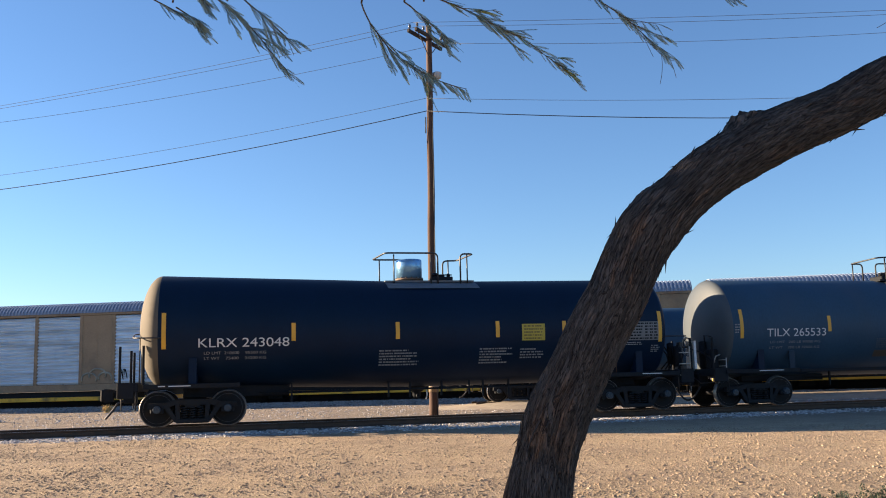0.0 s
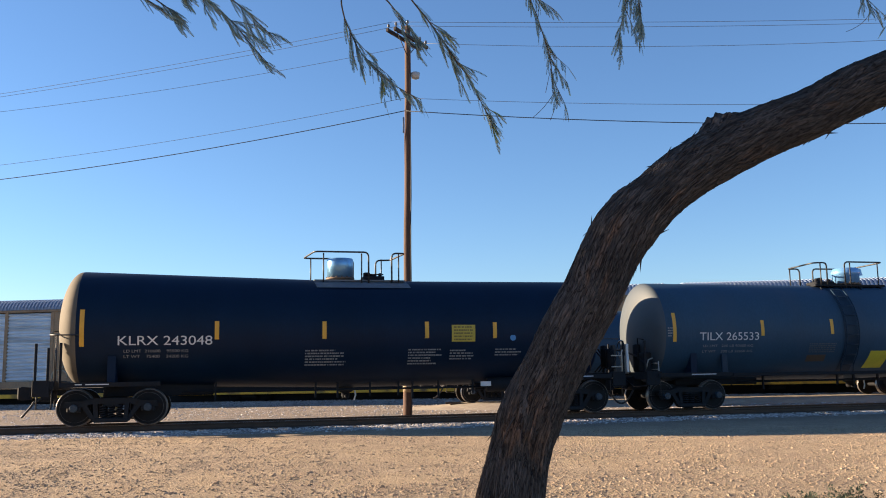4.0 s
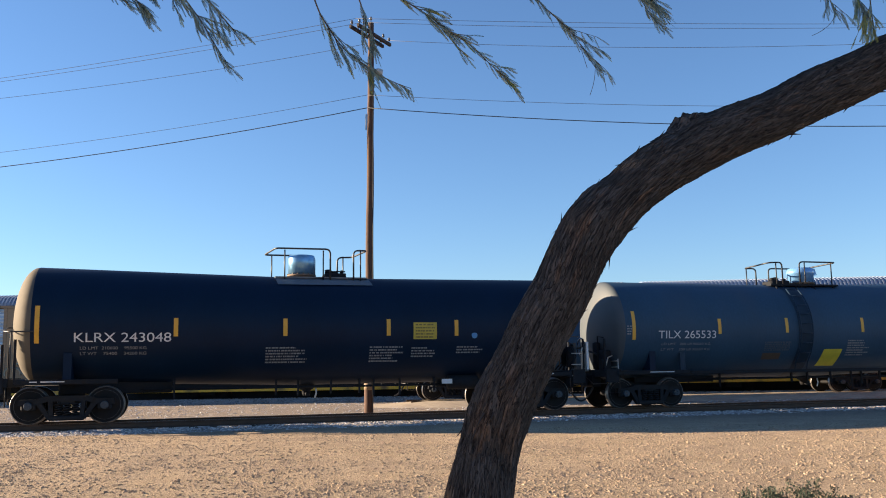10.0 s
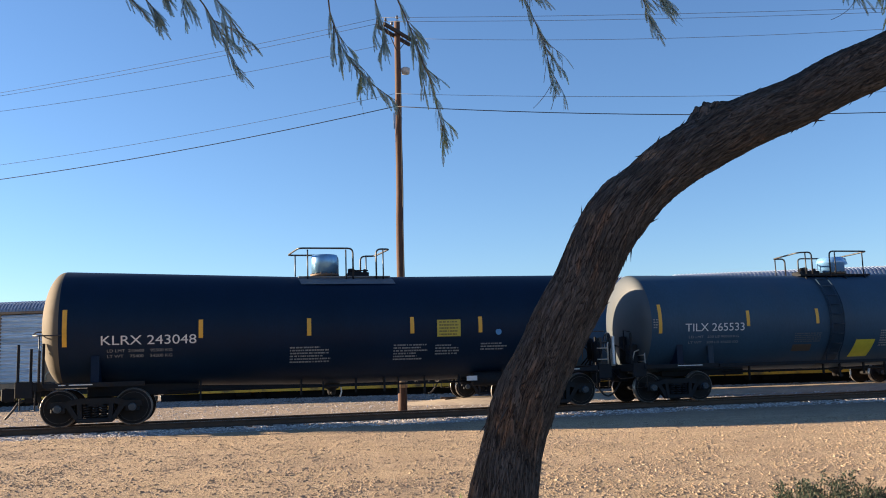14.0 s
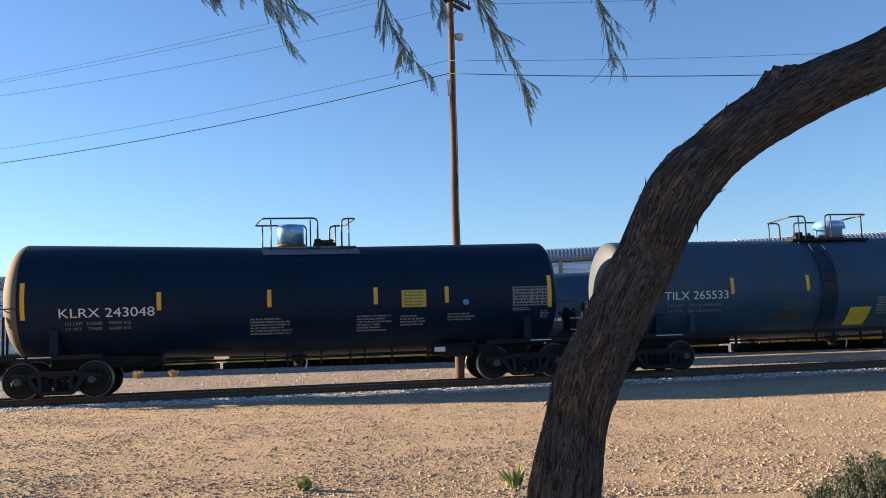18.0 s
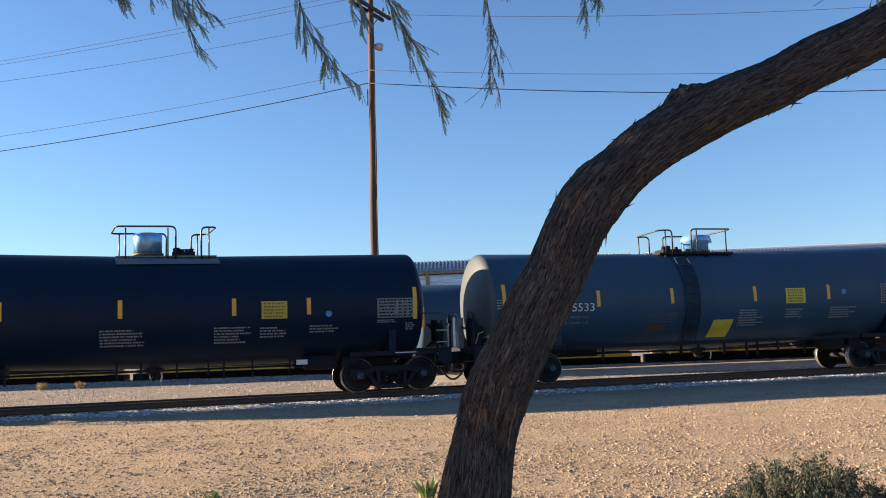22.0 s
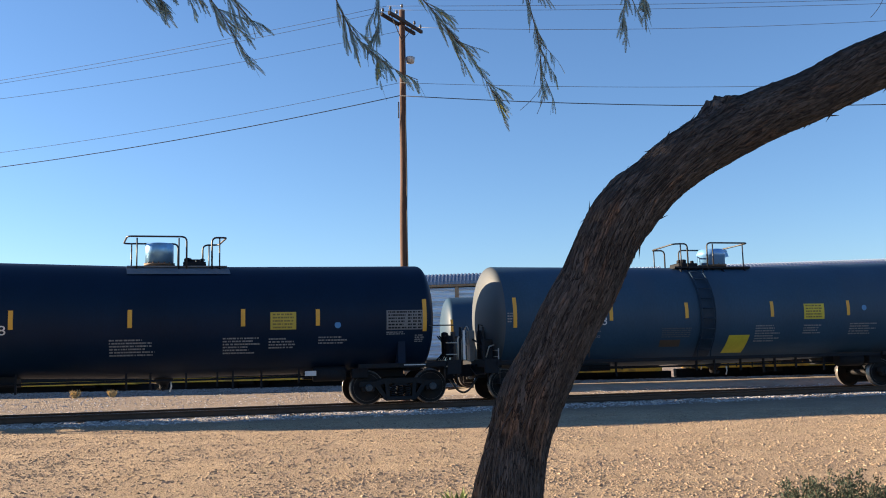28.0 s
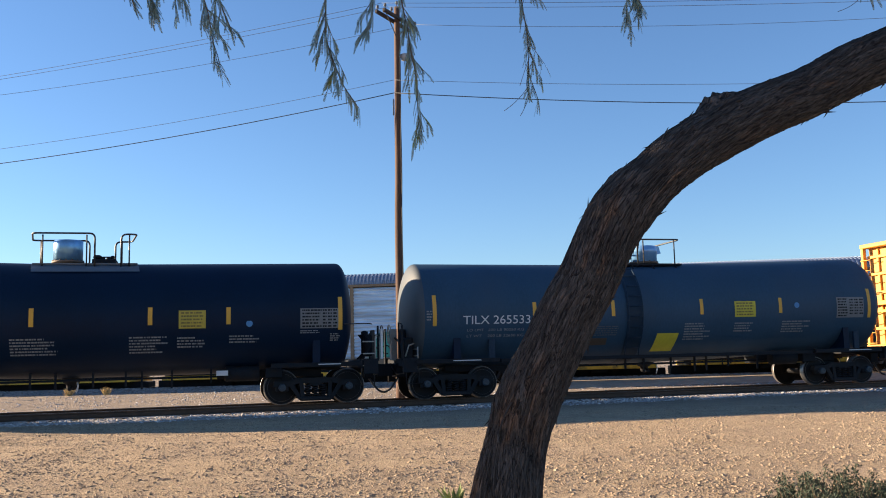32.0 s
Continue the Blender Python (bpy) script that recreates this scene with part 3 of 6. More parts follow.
def ground_material():
    m = bpy.data.materials.new("desert_ground")
    m.use_nodes = True
    n, l = m.node_tree.nodes, m.node_tree.links
    b = n["Principled BSDF"]
    b.inputs["Roughness"].default_value = 0.95
    b.inputs["Specular IOR Level"].default_value = 0.15
    co = n.new("ShaderNodeTexCoord")

    def noise_at(scale, detail, rough=0.6):
        t = n.new("ShaderNodeTexNoise")
        t.inputs["Scale"].default_value, t.inputs["Detail"].default_value, t.inputs["Roughness"].default_value = scale, detail, rough
        l.new(co.outputs["Object"], t.inputs["Vector"])
        return t.outputs["Fac"]

    def ranged(fac, a, b_):
        r = n.new("ShaderNodeMapRange")
        r.inputs[1].default_value, r.inputs[2].default_value = a, b_
        l.new(fac, r.inputs[0])
        return r.outputs[0]

    def mixed(fac, c1, c2):
        x = n.new("ShaderNodeMix")
        x.data_type = 'RGBA'
        l.new(fac, x.inputs[0])
        for i, c in ((6, c1), (7, c2)):
            if isinstance(c, tuple):
                x.inputs[i].default_value = (*c, 1)
            else:
                l.new(c, x.inputs[i])
        return x.outputs[2]
    dirt = mixed(ranged(noise_at(0.35, 5), 0.35, 0.65), (0.51, 0.39, 0.258), (0.40, 0.312, 0.222))
    dirt = mixed(ranged(noise_at(1.7, 6), 0.45, 0.7), dirt, (0.55, 0.43, 0.292))
    vor = n.new("ShaderNodeTexVoronoi")
    vor.inputs["Scale"].default_value = 26
    l.new(co.outputs["Object"], vor.inputs["Vector"])
    peb = ranged(vor.outputs["Distance"], 0.32, 0.18)
    spread = n.new("ShaderNodeMath")
    spread.operation = 'MULTIPLY'
    l.new(peb, spread.inputs[0])
    l.new(ranged(noise_at(0.8, 4), 0.42, 0.6), spread.inputs[1])
    hs = n.new("ShaderNodeMix")
    hs.data_type = 'RGBA'
    hs.inputs[0].default_value = 0.75
    l.new(vor.outputs["Color"], hs.inputs[6])
    hs.inputs[7].default_value = (0.37, 0.285, 0.18, 1)
    dirt = mixed(spread.outputs[0], dirt, hs.outputs[2])
    away = n.new("ShaderNodeSeparateXYZ")
    l.new(co.outputs["Object"], away.inputs[0])
    dirt = mixed(ranged(away.outputs["Y"], 21.0, 27.0), dirt, mixed(ranged(noise_at(1.1, 5), 0.35, 0.65), (0.33, 0.275, 0.22), (0.26, 0.225, 0.19)))
    speck = n.new("ShaderNodeMapRange")
    speck.inputs[1].default_value, speck.inputs[2].default_value = 0.36, 0.66
    speck.inputs[3].default_value, speck.inputs[4].default_value = 0.50, 1.42
    l.new(noise_at(40, 5, 0.8), speck.inputs[0])
    grit = n.new("ShaderNodeHueSaturation")
    l.new(dirt, grit.inputs["Color"])
    l.new(speck.outputs[0], grit.inputs["Value"])
    l.new(grit.outputs[0], b.inputs["Base Color"])
    bp = n.new("ShaderNodeBump")
    bp.inputs["Strength"].default_value, bp.inputs["Distance"].default_value = 1.0, 0.08
    add = n.new("ShaderNodeMath")
    l.new(spread.outputs[0], add.inputs[0])
    l.new(noise_at(24, 6, 0.7), add.inputs[1])
    l.new(add.outputs[0], bp.inputs["Height"])
    l.new(bp.outputs[0], b.inputs["Normal"])
    return m


M["ground"] = ground_material()


def ground_height(x, y):
    """Gentle relief of the ground, which rises a little from the trees to the yard."""
    k = min(1.0, max(0.0, (y - 5.5) / 9.0))
    return GROUND_Z + YARD_RISE * k * k * (3 - 2 * k) + 0.035 * noise.noise((x * 0.13, y * 0.13, 1.0)) + 0.018 * noise.noise((x * 0.8, y * 0.8, 4.0))


def make_ground():
    bm = BM()
    xs = sorted({-2500, -900, -350, -160, -90, -60, 60, 90, 160, 350, 900, 2500} | set(np.arange(-44, 45, 2.0)) | set(np.arange(-16, 20, 0.5)))
    ys = sorted({-2500, -700, -160, -40, -15, -6, 80, 110, 160, 350, 900, 2500} | set(np.arange(-2, 64, 2.0)) | set(np.arange(5, 24, 0.4)))
    grid = [[bm.verts.new((x, y, ground_height(x, y))) for x in xs] for y in ys]
    for r, s in zip(grid, grid[1:]):
        for i in range(len(xs) - 1):
            bm.faces.new((r[i], r[i + 1], s[i + 1], s[i])).smooth = True
    tagged(part("ground", bm, M["ground"]), "dry tan desert dirt strewn with gravel", "ground", kind="structure")


def make_bed(name, m, width, x0, x1, top, foot, label, run_in=0.0, surface="bed", shoulder=0.75):
    """A low ballast bed under a track."""
    bm = BM()
    rows = []
    for x in np.arange(x0, x1 + 0.1, 0.6):
        row = []
        for y, z in ((-width / 2 - shoulder, foot), (-width / 2, top), (-0.9, top + 0.02), (0.9, top + 0.02), (width / 2, top), (width / 2 + shoulder, foot)):
            jx, jy = noise.noise((x * 0.7, y, 2)) * 0.2, noise.noise((x * 0.5, y, 7)) * 0.28
            row.append(bm.verts.new((x + jx, y + jy, foot + (z - foot) * (min(1, max(0, (x - x0) / run_in)) if run_in else 1) + 0.025 * noise.noise((x * 1.9, y * 2, 5)))))
        rows.append(row)
    for r, s in zip(rows, rows[1:]):
        for i in range(5):
            bm.faces.new((r[i], s[i], s[i + 1], r[i + 1])).smooth = True
    ob = tagged(part(name, bm, M[surface]), label, "ballast", kind="structure")
    ob.matrix_world = m
    return ob


M["bank"] = mat("dark_ballast_gravel", (0.27, 0.24, 0.215), 0.95, vary=0.4, scale=5, fine=22, bump=1.0, dirt=(0.20, 0.165, 0.13), dirt_amount=0.4, dirt_scale=0.9)
M["dirt_bed"] = mat("dirt_covered_ballast", (0.36, 0.30, 0.22), 0.95, vary=0.3, scale=6, fine=30, bump=0.8, dirt=(0.27, 0.22, 0.17), dirt_amount=0.4, dirt_scale=0.9)
M["bed"] = mat("ballast_gravel", (0.38, 0.36, 0.35), 0.95, vary=0.35, scale=7, fine=34, bump=1.0, dirt=(0.20, 0.15, 0.11), dirt_amount=0.4, dirt_scale=0.9)


def rail_profile():
    return [(-0.07, -0.17), (0.07, -0.17), (0.07, -0.155), (0.012, -0.13), (0.012, -0.045), (0.036, -0.03), (0.036, -0.004), (0.03, 0.0), (-0.03, 0.0), (-0.036, -0.004), (-0.036, -0.03), (-0.012, -0.045), (-0.012, -0.13), (-0.07, -0.155)]


def make_track(m, x0, x1, label, ties=None):
    """Two rails as things, and ties."""
    for side in (-1, 1):
        bm = BM()
        prof = rail_profile()
        a = [bm.verts.new((x0, side * 0.754 + y, z)) for y, z in prof]
        b = [bm.verts.new((x1, side * 0.754 + y, z)) for y, z in prof]
        n = len(prof)
        for k in range(n):
            f = bm.faces.new((a[k], a[(k + 1) % n], b[(k + 1) % n], b[k]))
            f.material_index = 1 if k == 7 else 0
        bm.faces.new(a[::-1])
        bm.faces.new(b)
        ob = tagged(part("rail", bm, [M["rail"], M["rail_top"]]), label, "rail", "rails", "structure")
        ob.matrix_world = m
    if ties:
        bm = BM()
        box(bm, (-0.115, -1.28, -0.34), (0.115, 1.28, -0.158), 0.012)
        me = bpy.data.meshes.new("tie")
        bm.to_mesh(me)
        bm.free()
        me.materials.append(M["tie"])
        for k in range(int((ties[1] - ties[0]) / 0.52)):
            ob = new("tie", me)
            ob.matrix_world = m @ pose(ties[0] + k * 0.52 + random.uniform(-0.03, 0.03), random.uniform(-0.05, 0.05), random.uniform(-0.012, 0.004), 0, 0, random.uniform(-1.2, 1.2))
            tagged(ob, "weathered dark wooden railway tie under the rails", "tie", "railway ties", "structure")


def make_windrow():
    """A low bank of dumped ballast along the near side of the far track."""
    bm = BM()
    rows = []
    for x in np.arange(-80, 80.1, 0.5):
        row = []
        for y, z in ((-4.6, -0.30), (-3.6, -0.16), (-2.9, -0.03), (-2.5, 0.0), (-2.1, -0.06), (-1.8, -0.18)):
            row.append(bm.verts.new((x + 0.15 * noise.noise((x, y, 2)), y + noise.noise((x * 0.5, y, 7)) * 0.2, z + (0.05 * noise.noise((x * 0.9, y * 2, 5)) if z > -0.28 else 0))))
        rows.append(row)
    for r, s in zip(rows, rows[1:]):
        for i in range(5):
            bm.faces.new((r[i], s[i], s[i + 1], r[i + 1])).smooth = True
    ob = tagged(part("ballast_bank", bm, M["bank"]), "low bank of dumped grey ballast beside the far track", "ballast", kind="structure")
    ob.matrix_world = FAR
    back = new("ballast_bank", ob.data)
    back.matrix_world = FAR @ pose(0, 0.3, 0.1, 0, 0, 180)
    tagged(back, "low bank of dumped grey ballast behind the far track", "ballast", kind="structure")


make_ground()
make_bed("ballast_near", NEAR, 2.9, -60, 60, -0.185, -0.26, "pale grey crushed stone ballast under the front track", shoulder=1.1)
make_bed("ballast_middle", MID, 3.2, -3.2, 70, -0.03, -0.26, "tan dirt and stone bed under the middle track", 3.0, "dirt_bed", 1.6)
make_bed("ballast_far", FAR, 3.4, -90, 90, -0.16, -0.30, "grey crushed stone ballast under the far track")
make_windrow()
make_track(NEAR, -60, 60, "rusty steel rail with worn top on dark ties", (-7, 33))
make_track(MID, -1.2, 70, "rusty steel rail of the middle track")
make_track(FAR, -90, 90, "rusty steel rail of the far track")


# ---------------------------------------------------------------- rail cars
TANK_Z, TANK_R = 2.43, 1.5


def wheel_mesh(r):
    bm = BM()
    lathe(bm, [(-0.07, r * 0.25), (-0.07, r * 0.86), (-0.068, r), (0.05, r), (0.055, r + 0.026), (0.08, r + 0.02), (0.08, r * 0.86), (0.05, r * 0.80), (0.02, r * 0.35), (0.03, r * 0.25)], "y", seg=40, mi=0)
    for f in bm.faces:
        c = f.calc_center_median()
        if math.hypot(c.x, c.z) > r * 0.98:
            f.material_index = 1
    lathe(bm, [(-0.064, r * 0.80), (-0.074, r * 0.82), (-0.074, r * 0.84), (-0.064, r * 0.855)], "y", seg=40, mi=0)
    lathe(bm, [(-0.12, r * 0.2), (-0.06, r * 0.27)], "y", seg=20, mi=0)
    for r0, r1 in ((0.962, 0.995), (0.80, 0.812)):
        a = [bm.verts.new((r * r0 * math.sin(k * math.tau / 40), -0.0765, r * r0 * math.cos(k * math.tau / 40))) for k in range(40)]
        b = [bm.verts.new((r * r1 * math.sin(k * math.tau / 40), -0.0745, r * r1 * math.cos(k * math.tau / 40))) for k in range(40)]
        for k in range(40):
            bm.faces.new((a[k], a[(k + 1) % 40], b[(k + 1) % 40], b[k])).material_index = 2
    me = bpy.data.meshes.new("wheel")
    bm.to_mesh(me)
    bm.free()
    me.materials.append(M["wheel"])
    me.materials.append(M["tread"])
    me.materials.append(M["rim"])
    return me


def cap_mesh():
    bm = BM()
    lathe(bm, [(-0.10, 0.02), (-0.10, 0.080), (-0.09, 0.095), (0.02, 0.10), (0.02, 0.05)], "y", seg=24, smooth=False)
    for k in range(3):
        a = k * math.tau / 3 + 0.5
        lathe(bm, [(-0.122, 0.022), (-0.1, 0.022)], "y", center=(0.045 * math.sin(a), 0, 0.045 * math.cos(a)), seg=6)
    me = bpy.data.meshes.new("axle_cap")
    bm.to_mesh(me)
    bm.free()
    me.materials.append(M["cap"])
    return me


def sideframe_mesh(half, r):
    """A cast truck side: arched top chord, spring pocket, pedestals over the axle boxes."""
    bm = BM()
    top = r + 0.10
    prism(bm, [(-half - 0.24, r + 0.02), (-half - 0.22, r + 0.16), (-half + 0.18, r + 0.17), (-0.5, top + 0.14), (0.5, top + 0.14), (half - 0.18, r + 0.17), (half + 0.22, r + 0.16), (half + 0.24, r + 0.02), (half - 0.16, r + 0.02), (0.46, top), (-0.46, top), (-half + 0.16, r + 0.02)], -0.1, 0.1)
    for s in (-1, 1):
        prism(bm, [(s * (half - 0.17), r + 0.05), (s * (half - 0.29), r + 0.1), (s * 0.36, 0.17), (s * 0.30, 0.12), (s * 0.44, 0.12)][::s], -0.09, 0.09)
        prism(bm, [(s * 0.30, 0.12), (s * 0.40, 0.12), (s * 0.44, top + 0.05), (s * 0.33, top + 0.05)][::s], -0.11, 0.11)
        box(bm, (s * half - 0.17, -0.10, r - 0.11), (s * half + 0.17, 0.08, r + 0.06), 0.03)
    box(bm, (-0.42, -0.13, 0.09), (0.42, 0.13, 0.21), 0.03)
    bmesh.ops.recalc_face_normals(bm, faces=bm.faces)
    me = bpy.data.meshes.new("side_frame")
    bm.to_mesh(me)
    bm.free()
    me.materials.append(M["truck"])
    return me


def spring_mesh(r):
    bm = BM()
    pts = [(0.075 * math.cos(a), 0.075 * math.sin(a), 0.21 + 0.30 * a / (math.tau * 5)) for a in np.arange(0, math.tau * 5, 0.7)]
    tube(bm, pts, 0.017, 5)
    me = bpy.data.meshes.new("spring")
    bm.to_mesh(me)
    bm.free()
    me.materials.append(M["truck"])
    return me


MOVING_WHEELS = []


def make_truck(car, u, half, r, meshes):
    """A two-axle truck as a part of a car: side frames, springs, bolster, and wheelsets that turn."""
    wheel, cap, frame_me, spring = meshes
    bm = BM()
    box(bm, (u - 0.2, -1.1, r + 0.02), (u + 0.2, 1.1, r + 0.20), 0.03)
    box(bm, (u - 0.3, -0.3, r + 0.20), (u + 0.3, 0.3, r + 0.34), 0.02)
    truck = part("truck", bm, M["truck"], car, "two-axle cast steel truck")
    for s in (-1, 1):
        again("side_frame", frame_me, truck, pose(u, s * 1.02, 0, 0, 0, 0 if s < 0 else 180))
        for du in (-0.2, 0.0, 0.2):
            for dy in (-0.06, 0.08):
                again("spring", spring, truck, pose(u + du, s * (1.02 - dy), 0))
        bm = BM()
        tube(bm, [(u - s * half * 0.2, -0.95, 0.36), (u + s * 0.62, -0.62, 0.34), (u + s * 0.62, 0.62, 0.34)], 0.035, 6)
        box(bm, (u + s * (half - r - 0.09), -0.85, 0.22), (u + s * (half - r - 0.03), -0.66, 0.55))
        part("brake_beam", bm, M["truck"], truck)
    for s in (-1, 1):
        bm = BM()
        tube(bm, [(0, -0.98, 0), (0, -0.6, 0), (0, 0.6, 0), (0, 0.98, 0)], [0.07, 0.085, 0.085, 0.07], 12)
        axle = part("wheelset", bm, M["wheel"], truck, "rusty axle with two steel wheels")
        axle.matrix_basis = pose(u + s * half, 0, r)
        MOVING_WHEELS.append((axle, u + s * half, r))
        for side in (-1, 1):
            again("wheel", wheel, axle, pose(0, side * 0.755, 0, 0, 0, 0 if side < 0 else 180), "steel wheel with worn bright tread")
            again("axle_cap", cap, axle, pose(0, side * 1.12, 0, 0, 0, 0 if side < 0 else 180), "blue-grey bearing cap")
    return truck


AXIS = [(0.0, 0.0), (1.0, 0.0)]


def axis_rise(u):
    """How far the tank's axis lies above its nominal height: tanks are higher at their ends, to drain to the middle."""
    for (a, p), (b, q) in zip(AXIS, AXIS[1:]):
        if u <= b or (b, q) == AXIS[-1]:
            return p + (q - p) * min(1.0, max(0.0, (u - a) / (b - a)))
    return 0.0


def side_point(z, out=0.0, u=0.0):
    """The local y of the tank's near side at height z."""
    return -math.sqrt(max((TANK_R + out) ** 2 - (z - TANK_Z - axis_rise(u)) ** 2, 0.0))


def decal(car, name, u0, u1, z0, z1, material, label, out=0.007, dz=0.05, slant=0.0):
    """A thin plate that follows the round side of a tank."""
    bm = BM()
    n = max(1, int((z1 - z0) / dz))
    rows = []
    for k in range(n + 1):
        z = z0 + (z1 - z0) * k / n
        sh = slant * k / n
        rows.append([bm.verts.new((u, side_point(z, out, u), z)) for u in (u0 + sh, u1 + sh)])
    for r, s in zip(rows, rows[1:]):
        bm.faces.new((r[0], r[1], s[1], s[0]))
    return part(name, bm, material, car, label)


def lettering(car, text, u0, z0, size, width, material, label):
    """Stencilled characters on the tank side, drawn out to a given width."""
    cu = bpy.data.curves.new("lettering", 'FONT')
    cu.body, cu.size, cu.extrude, cu.offset = text, size * 1.38, 0.0, 0.0
    tmp = new("lettering_source", cu)
    bpy.context.view_layer.update()
    me = bpy.data.meshes.new_from_object(tmp.evaluated_get(bpy.context.evaluated_depsgraph_get()))
    bpy.data.objects.remove(tmp)
    xs = [v.co.x for v in me.vertices]
    k = width / (max(xs) - min(xs))
    x0 = min(xs)
    for v in me.vertices:
        u, z = u0 + (v.co.x - x0) * k, z0 + v.co.y
        v.co = Vector((u, side_point(z, 0.013, u), z))
    me.materials.clear()
    me.materials.append(material)
    if size < 0.1:
        ob = new("small_lettering", me)
        ob.parent = car
        return tagged(ob, label, kind="stuff")
    # one part for each character
    spans = sorted((min(me.vertices[i].co.x for i in f.vertices), max(me.vertices[i].co.x for i in f.vertices), f.index) for f in me.polygons)
    groups = []
    for a, b, i in spans:
        if groups and a <= groups[-1][1] + 0.004:
            groups[-1] = (groups[-1][0], max(b, groups[-1][1]), groups[-1][2] + [i])
        else:
            groups.append((a, b, [i]))
    for _, _, faces in groups:
        used = sorted({v for i in faces for v in me.polygons[i].vertices})
        index = {v: n for n, v in enumerate(used)}
        one = bpy.data.meshes.new("lettering")
        one.from_pydata([me.vertices[v].co.copy() for v in used], [], [[index[v] for v in me.polygons[i].vertices] for i in faces])
        one.materials.append(material)
        ob = new("lettering", one)
        ob.parent = car
        tagged(ob, label)


def text_bars(car, u0, u1, z_top, lines, pitch, material, seed, ragged=0.35):
    """Small writing too fine to read, as rows of bars in one part."""
    rnd = random.Random(seed)
    bm = BM()
    for k in range(lines):
        z = z_top - k * pitch
        end = u1 - rnd.random() * ragged * (u1 - u0)
        x = u0
        while x < end:
            w = rnd.uniform(0.025, 0.09)
            y0, y1 = side_point(z, 0.012, x), side_point(z - pitch * 0.5, 0.012, x)
            vs = [bm.verts.new(p) for p in ((x, y1, z - pitch * 0.5), (min(x + w, end), y1, z - pitch * 0.5), (min(x + w, end), y0, z), (x, y0, z))]
            bm.faces.new(vs)
            x += w + rnd.choice((0.012, 0.012, 0.03))
    return tagged(part("small_writing", bm, material, car, "block of small white stencilled writing"), kind="stuff")


def tank_shell(car, u0, u1, paint, head_paint, depths=(0.7, 0.5), label="", far_head=None):
    """Cylinder and two dished heads of a tank; the heads are parts of their own."""
    bm = BM()
    prof = [(u0, TANK_R - 0.004), (u0 + 0.02, TANK_R)]
    n = 8
    for k in range(1, n):
        prof.append((u0 + (u1 - u0) * k / n, TANK_R))
    prof += [(u1 - 0.02, TANK_R), (u1, TANK_R - 0.004)]
    rings = []
    seg = 72
    for s, r in prof:
        rings.append([bm.verts.new((s, r * math.cos(k * math.tau / seg), TANK_Z + axis_rise(s) + r * math.sin(k * math.tau / seg))) for k in range(seg)])
    for a, b in zip(rings, rings[1:]):
        for k in range(seg):
            bm.faces.new((a[k], a[(k + 1) % seg], b[(k + 1) % seg], b[k])).smooth = True
    shell = part("tank_shell", bm, paint, car, label)
    for s, u in ((-1, u0), (1, u1)):
        bm = BM()
        prev = None
        depth = depths[0] if s < 0 else depths[1]
        profile = [(depth * math.sin(a), max(math.cos(a), 0.01)) for a in np.linspace(0, math.pi / 2, 20)]
        for d, q in profile:
            r = (TANK_R - 0.004) * q
            ring = [bm.verts.new((u + s * d, r * math.cos(j * math.tau / seg), TANK_Z + axis_rise(u) + r * math.sin(j * math.tau / seg))) for j in range(seg)]
            if prev:
                for j in range(seg):
                    q = (prev[j], prev[(j + 1) % seg], ring[(j + 1) % seg], ring[j])
                    bm.faces.new(q if s > 0 else q[::-1]).smooth = True
            prev = ring
        bm.faces.new(prev if s > 0 else prev[::-1])
        part("tank_head", bm, head_paint if s < 0 or far_head is None else far_head, car, "dished tank end" if s < 0 or far_head is None else "dished black tank end")
    return shell


def bent_rail(car, pts, r=0.025, name="handrail"):
    """A bent bar with rounded corners."""
    pts = [Vector(p) for p in pts]
    out = [pts[0]]
    for a, b, c in zip(pts, pts[1:], pts[2:]):
        d1, d2 = (a - b), (c - b)
        cut = min(0.14, d1.length * 0.45, d2.length * 0.45)
        p, q = b + d1.normalized() * cut, b + d2.normalized() * cut
        for t in (0, 0.25, 0.5, 0.75, 1.0):
            out.append(p.lerp(b, t).lerp(b.lerp(q, t), t))
    out.append(pts[-1])
    return part(name, tube(BM(), out, r, 7), M["rail_paint"], car)


def coupler(car, u, s):
    """Draft gear box, shank and knuckle at one end; s is the direction it points."""
    bm = BM()
    box(bm, (min(u, u + s * 0.3), -0.33, 0.62), (max(u, u + s * 0.3), 0.33, 1.02), 0.02)
    box(bm, (min(u + s * 0.3, u + s * 0.62), -0.09, 0.76), (max(u + s * 0.3, u + s * 0.62), 0.09, 0.92), 0.02)
    prism(bm, [(u + s * 0.58, 0.68), (u + s * 0.58, 1.0), (u + s * 0.80, 1.02), (u + s * 0.86, 0.86), (u + s * 0.80, 0.66)][::-s], -0.17, 0.13)
    box(bm, (min(u + s * 0.74, u + s * 0.92), -0.03, 0.68), (max(u + s * 0.74, u + s * 0.92), 0.17, 1.0), 0.03)
    bmesh.ops.recalc_face_normals(bm, faces=bm.faces)
    return part("coupler", bm, M["under"], car, "dark cast coupler")


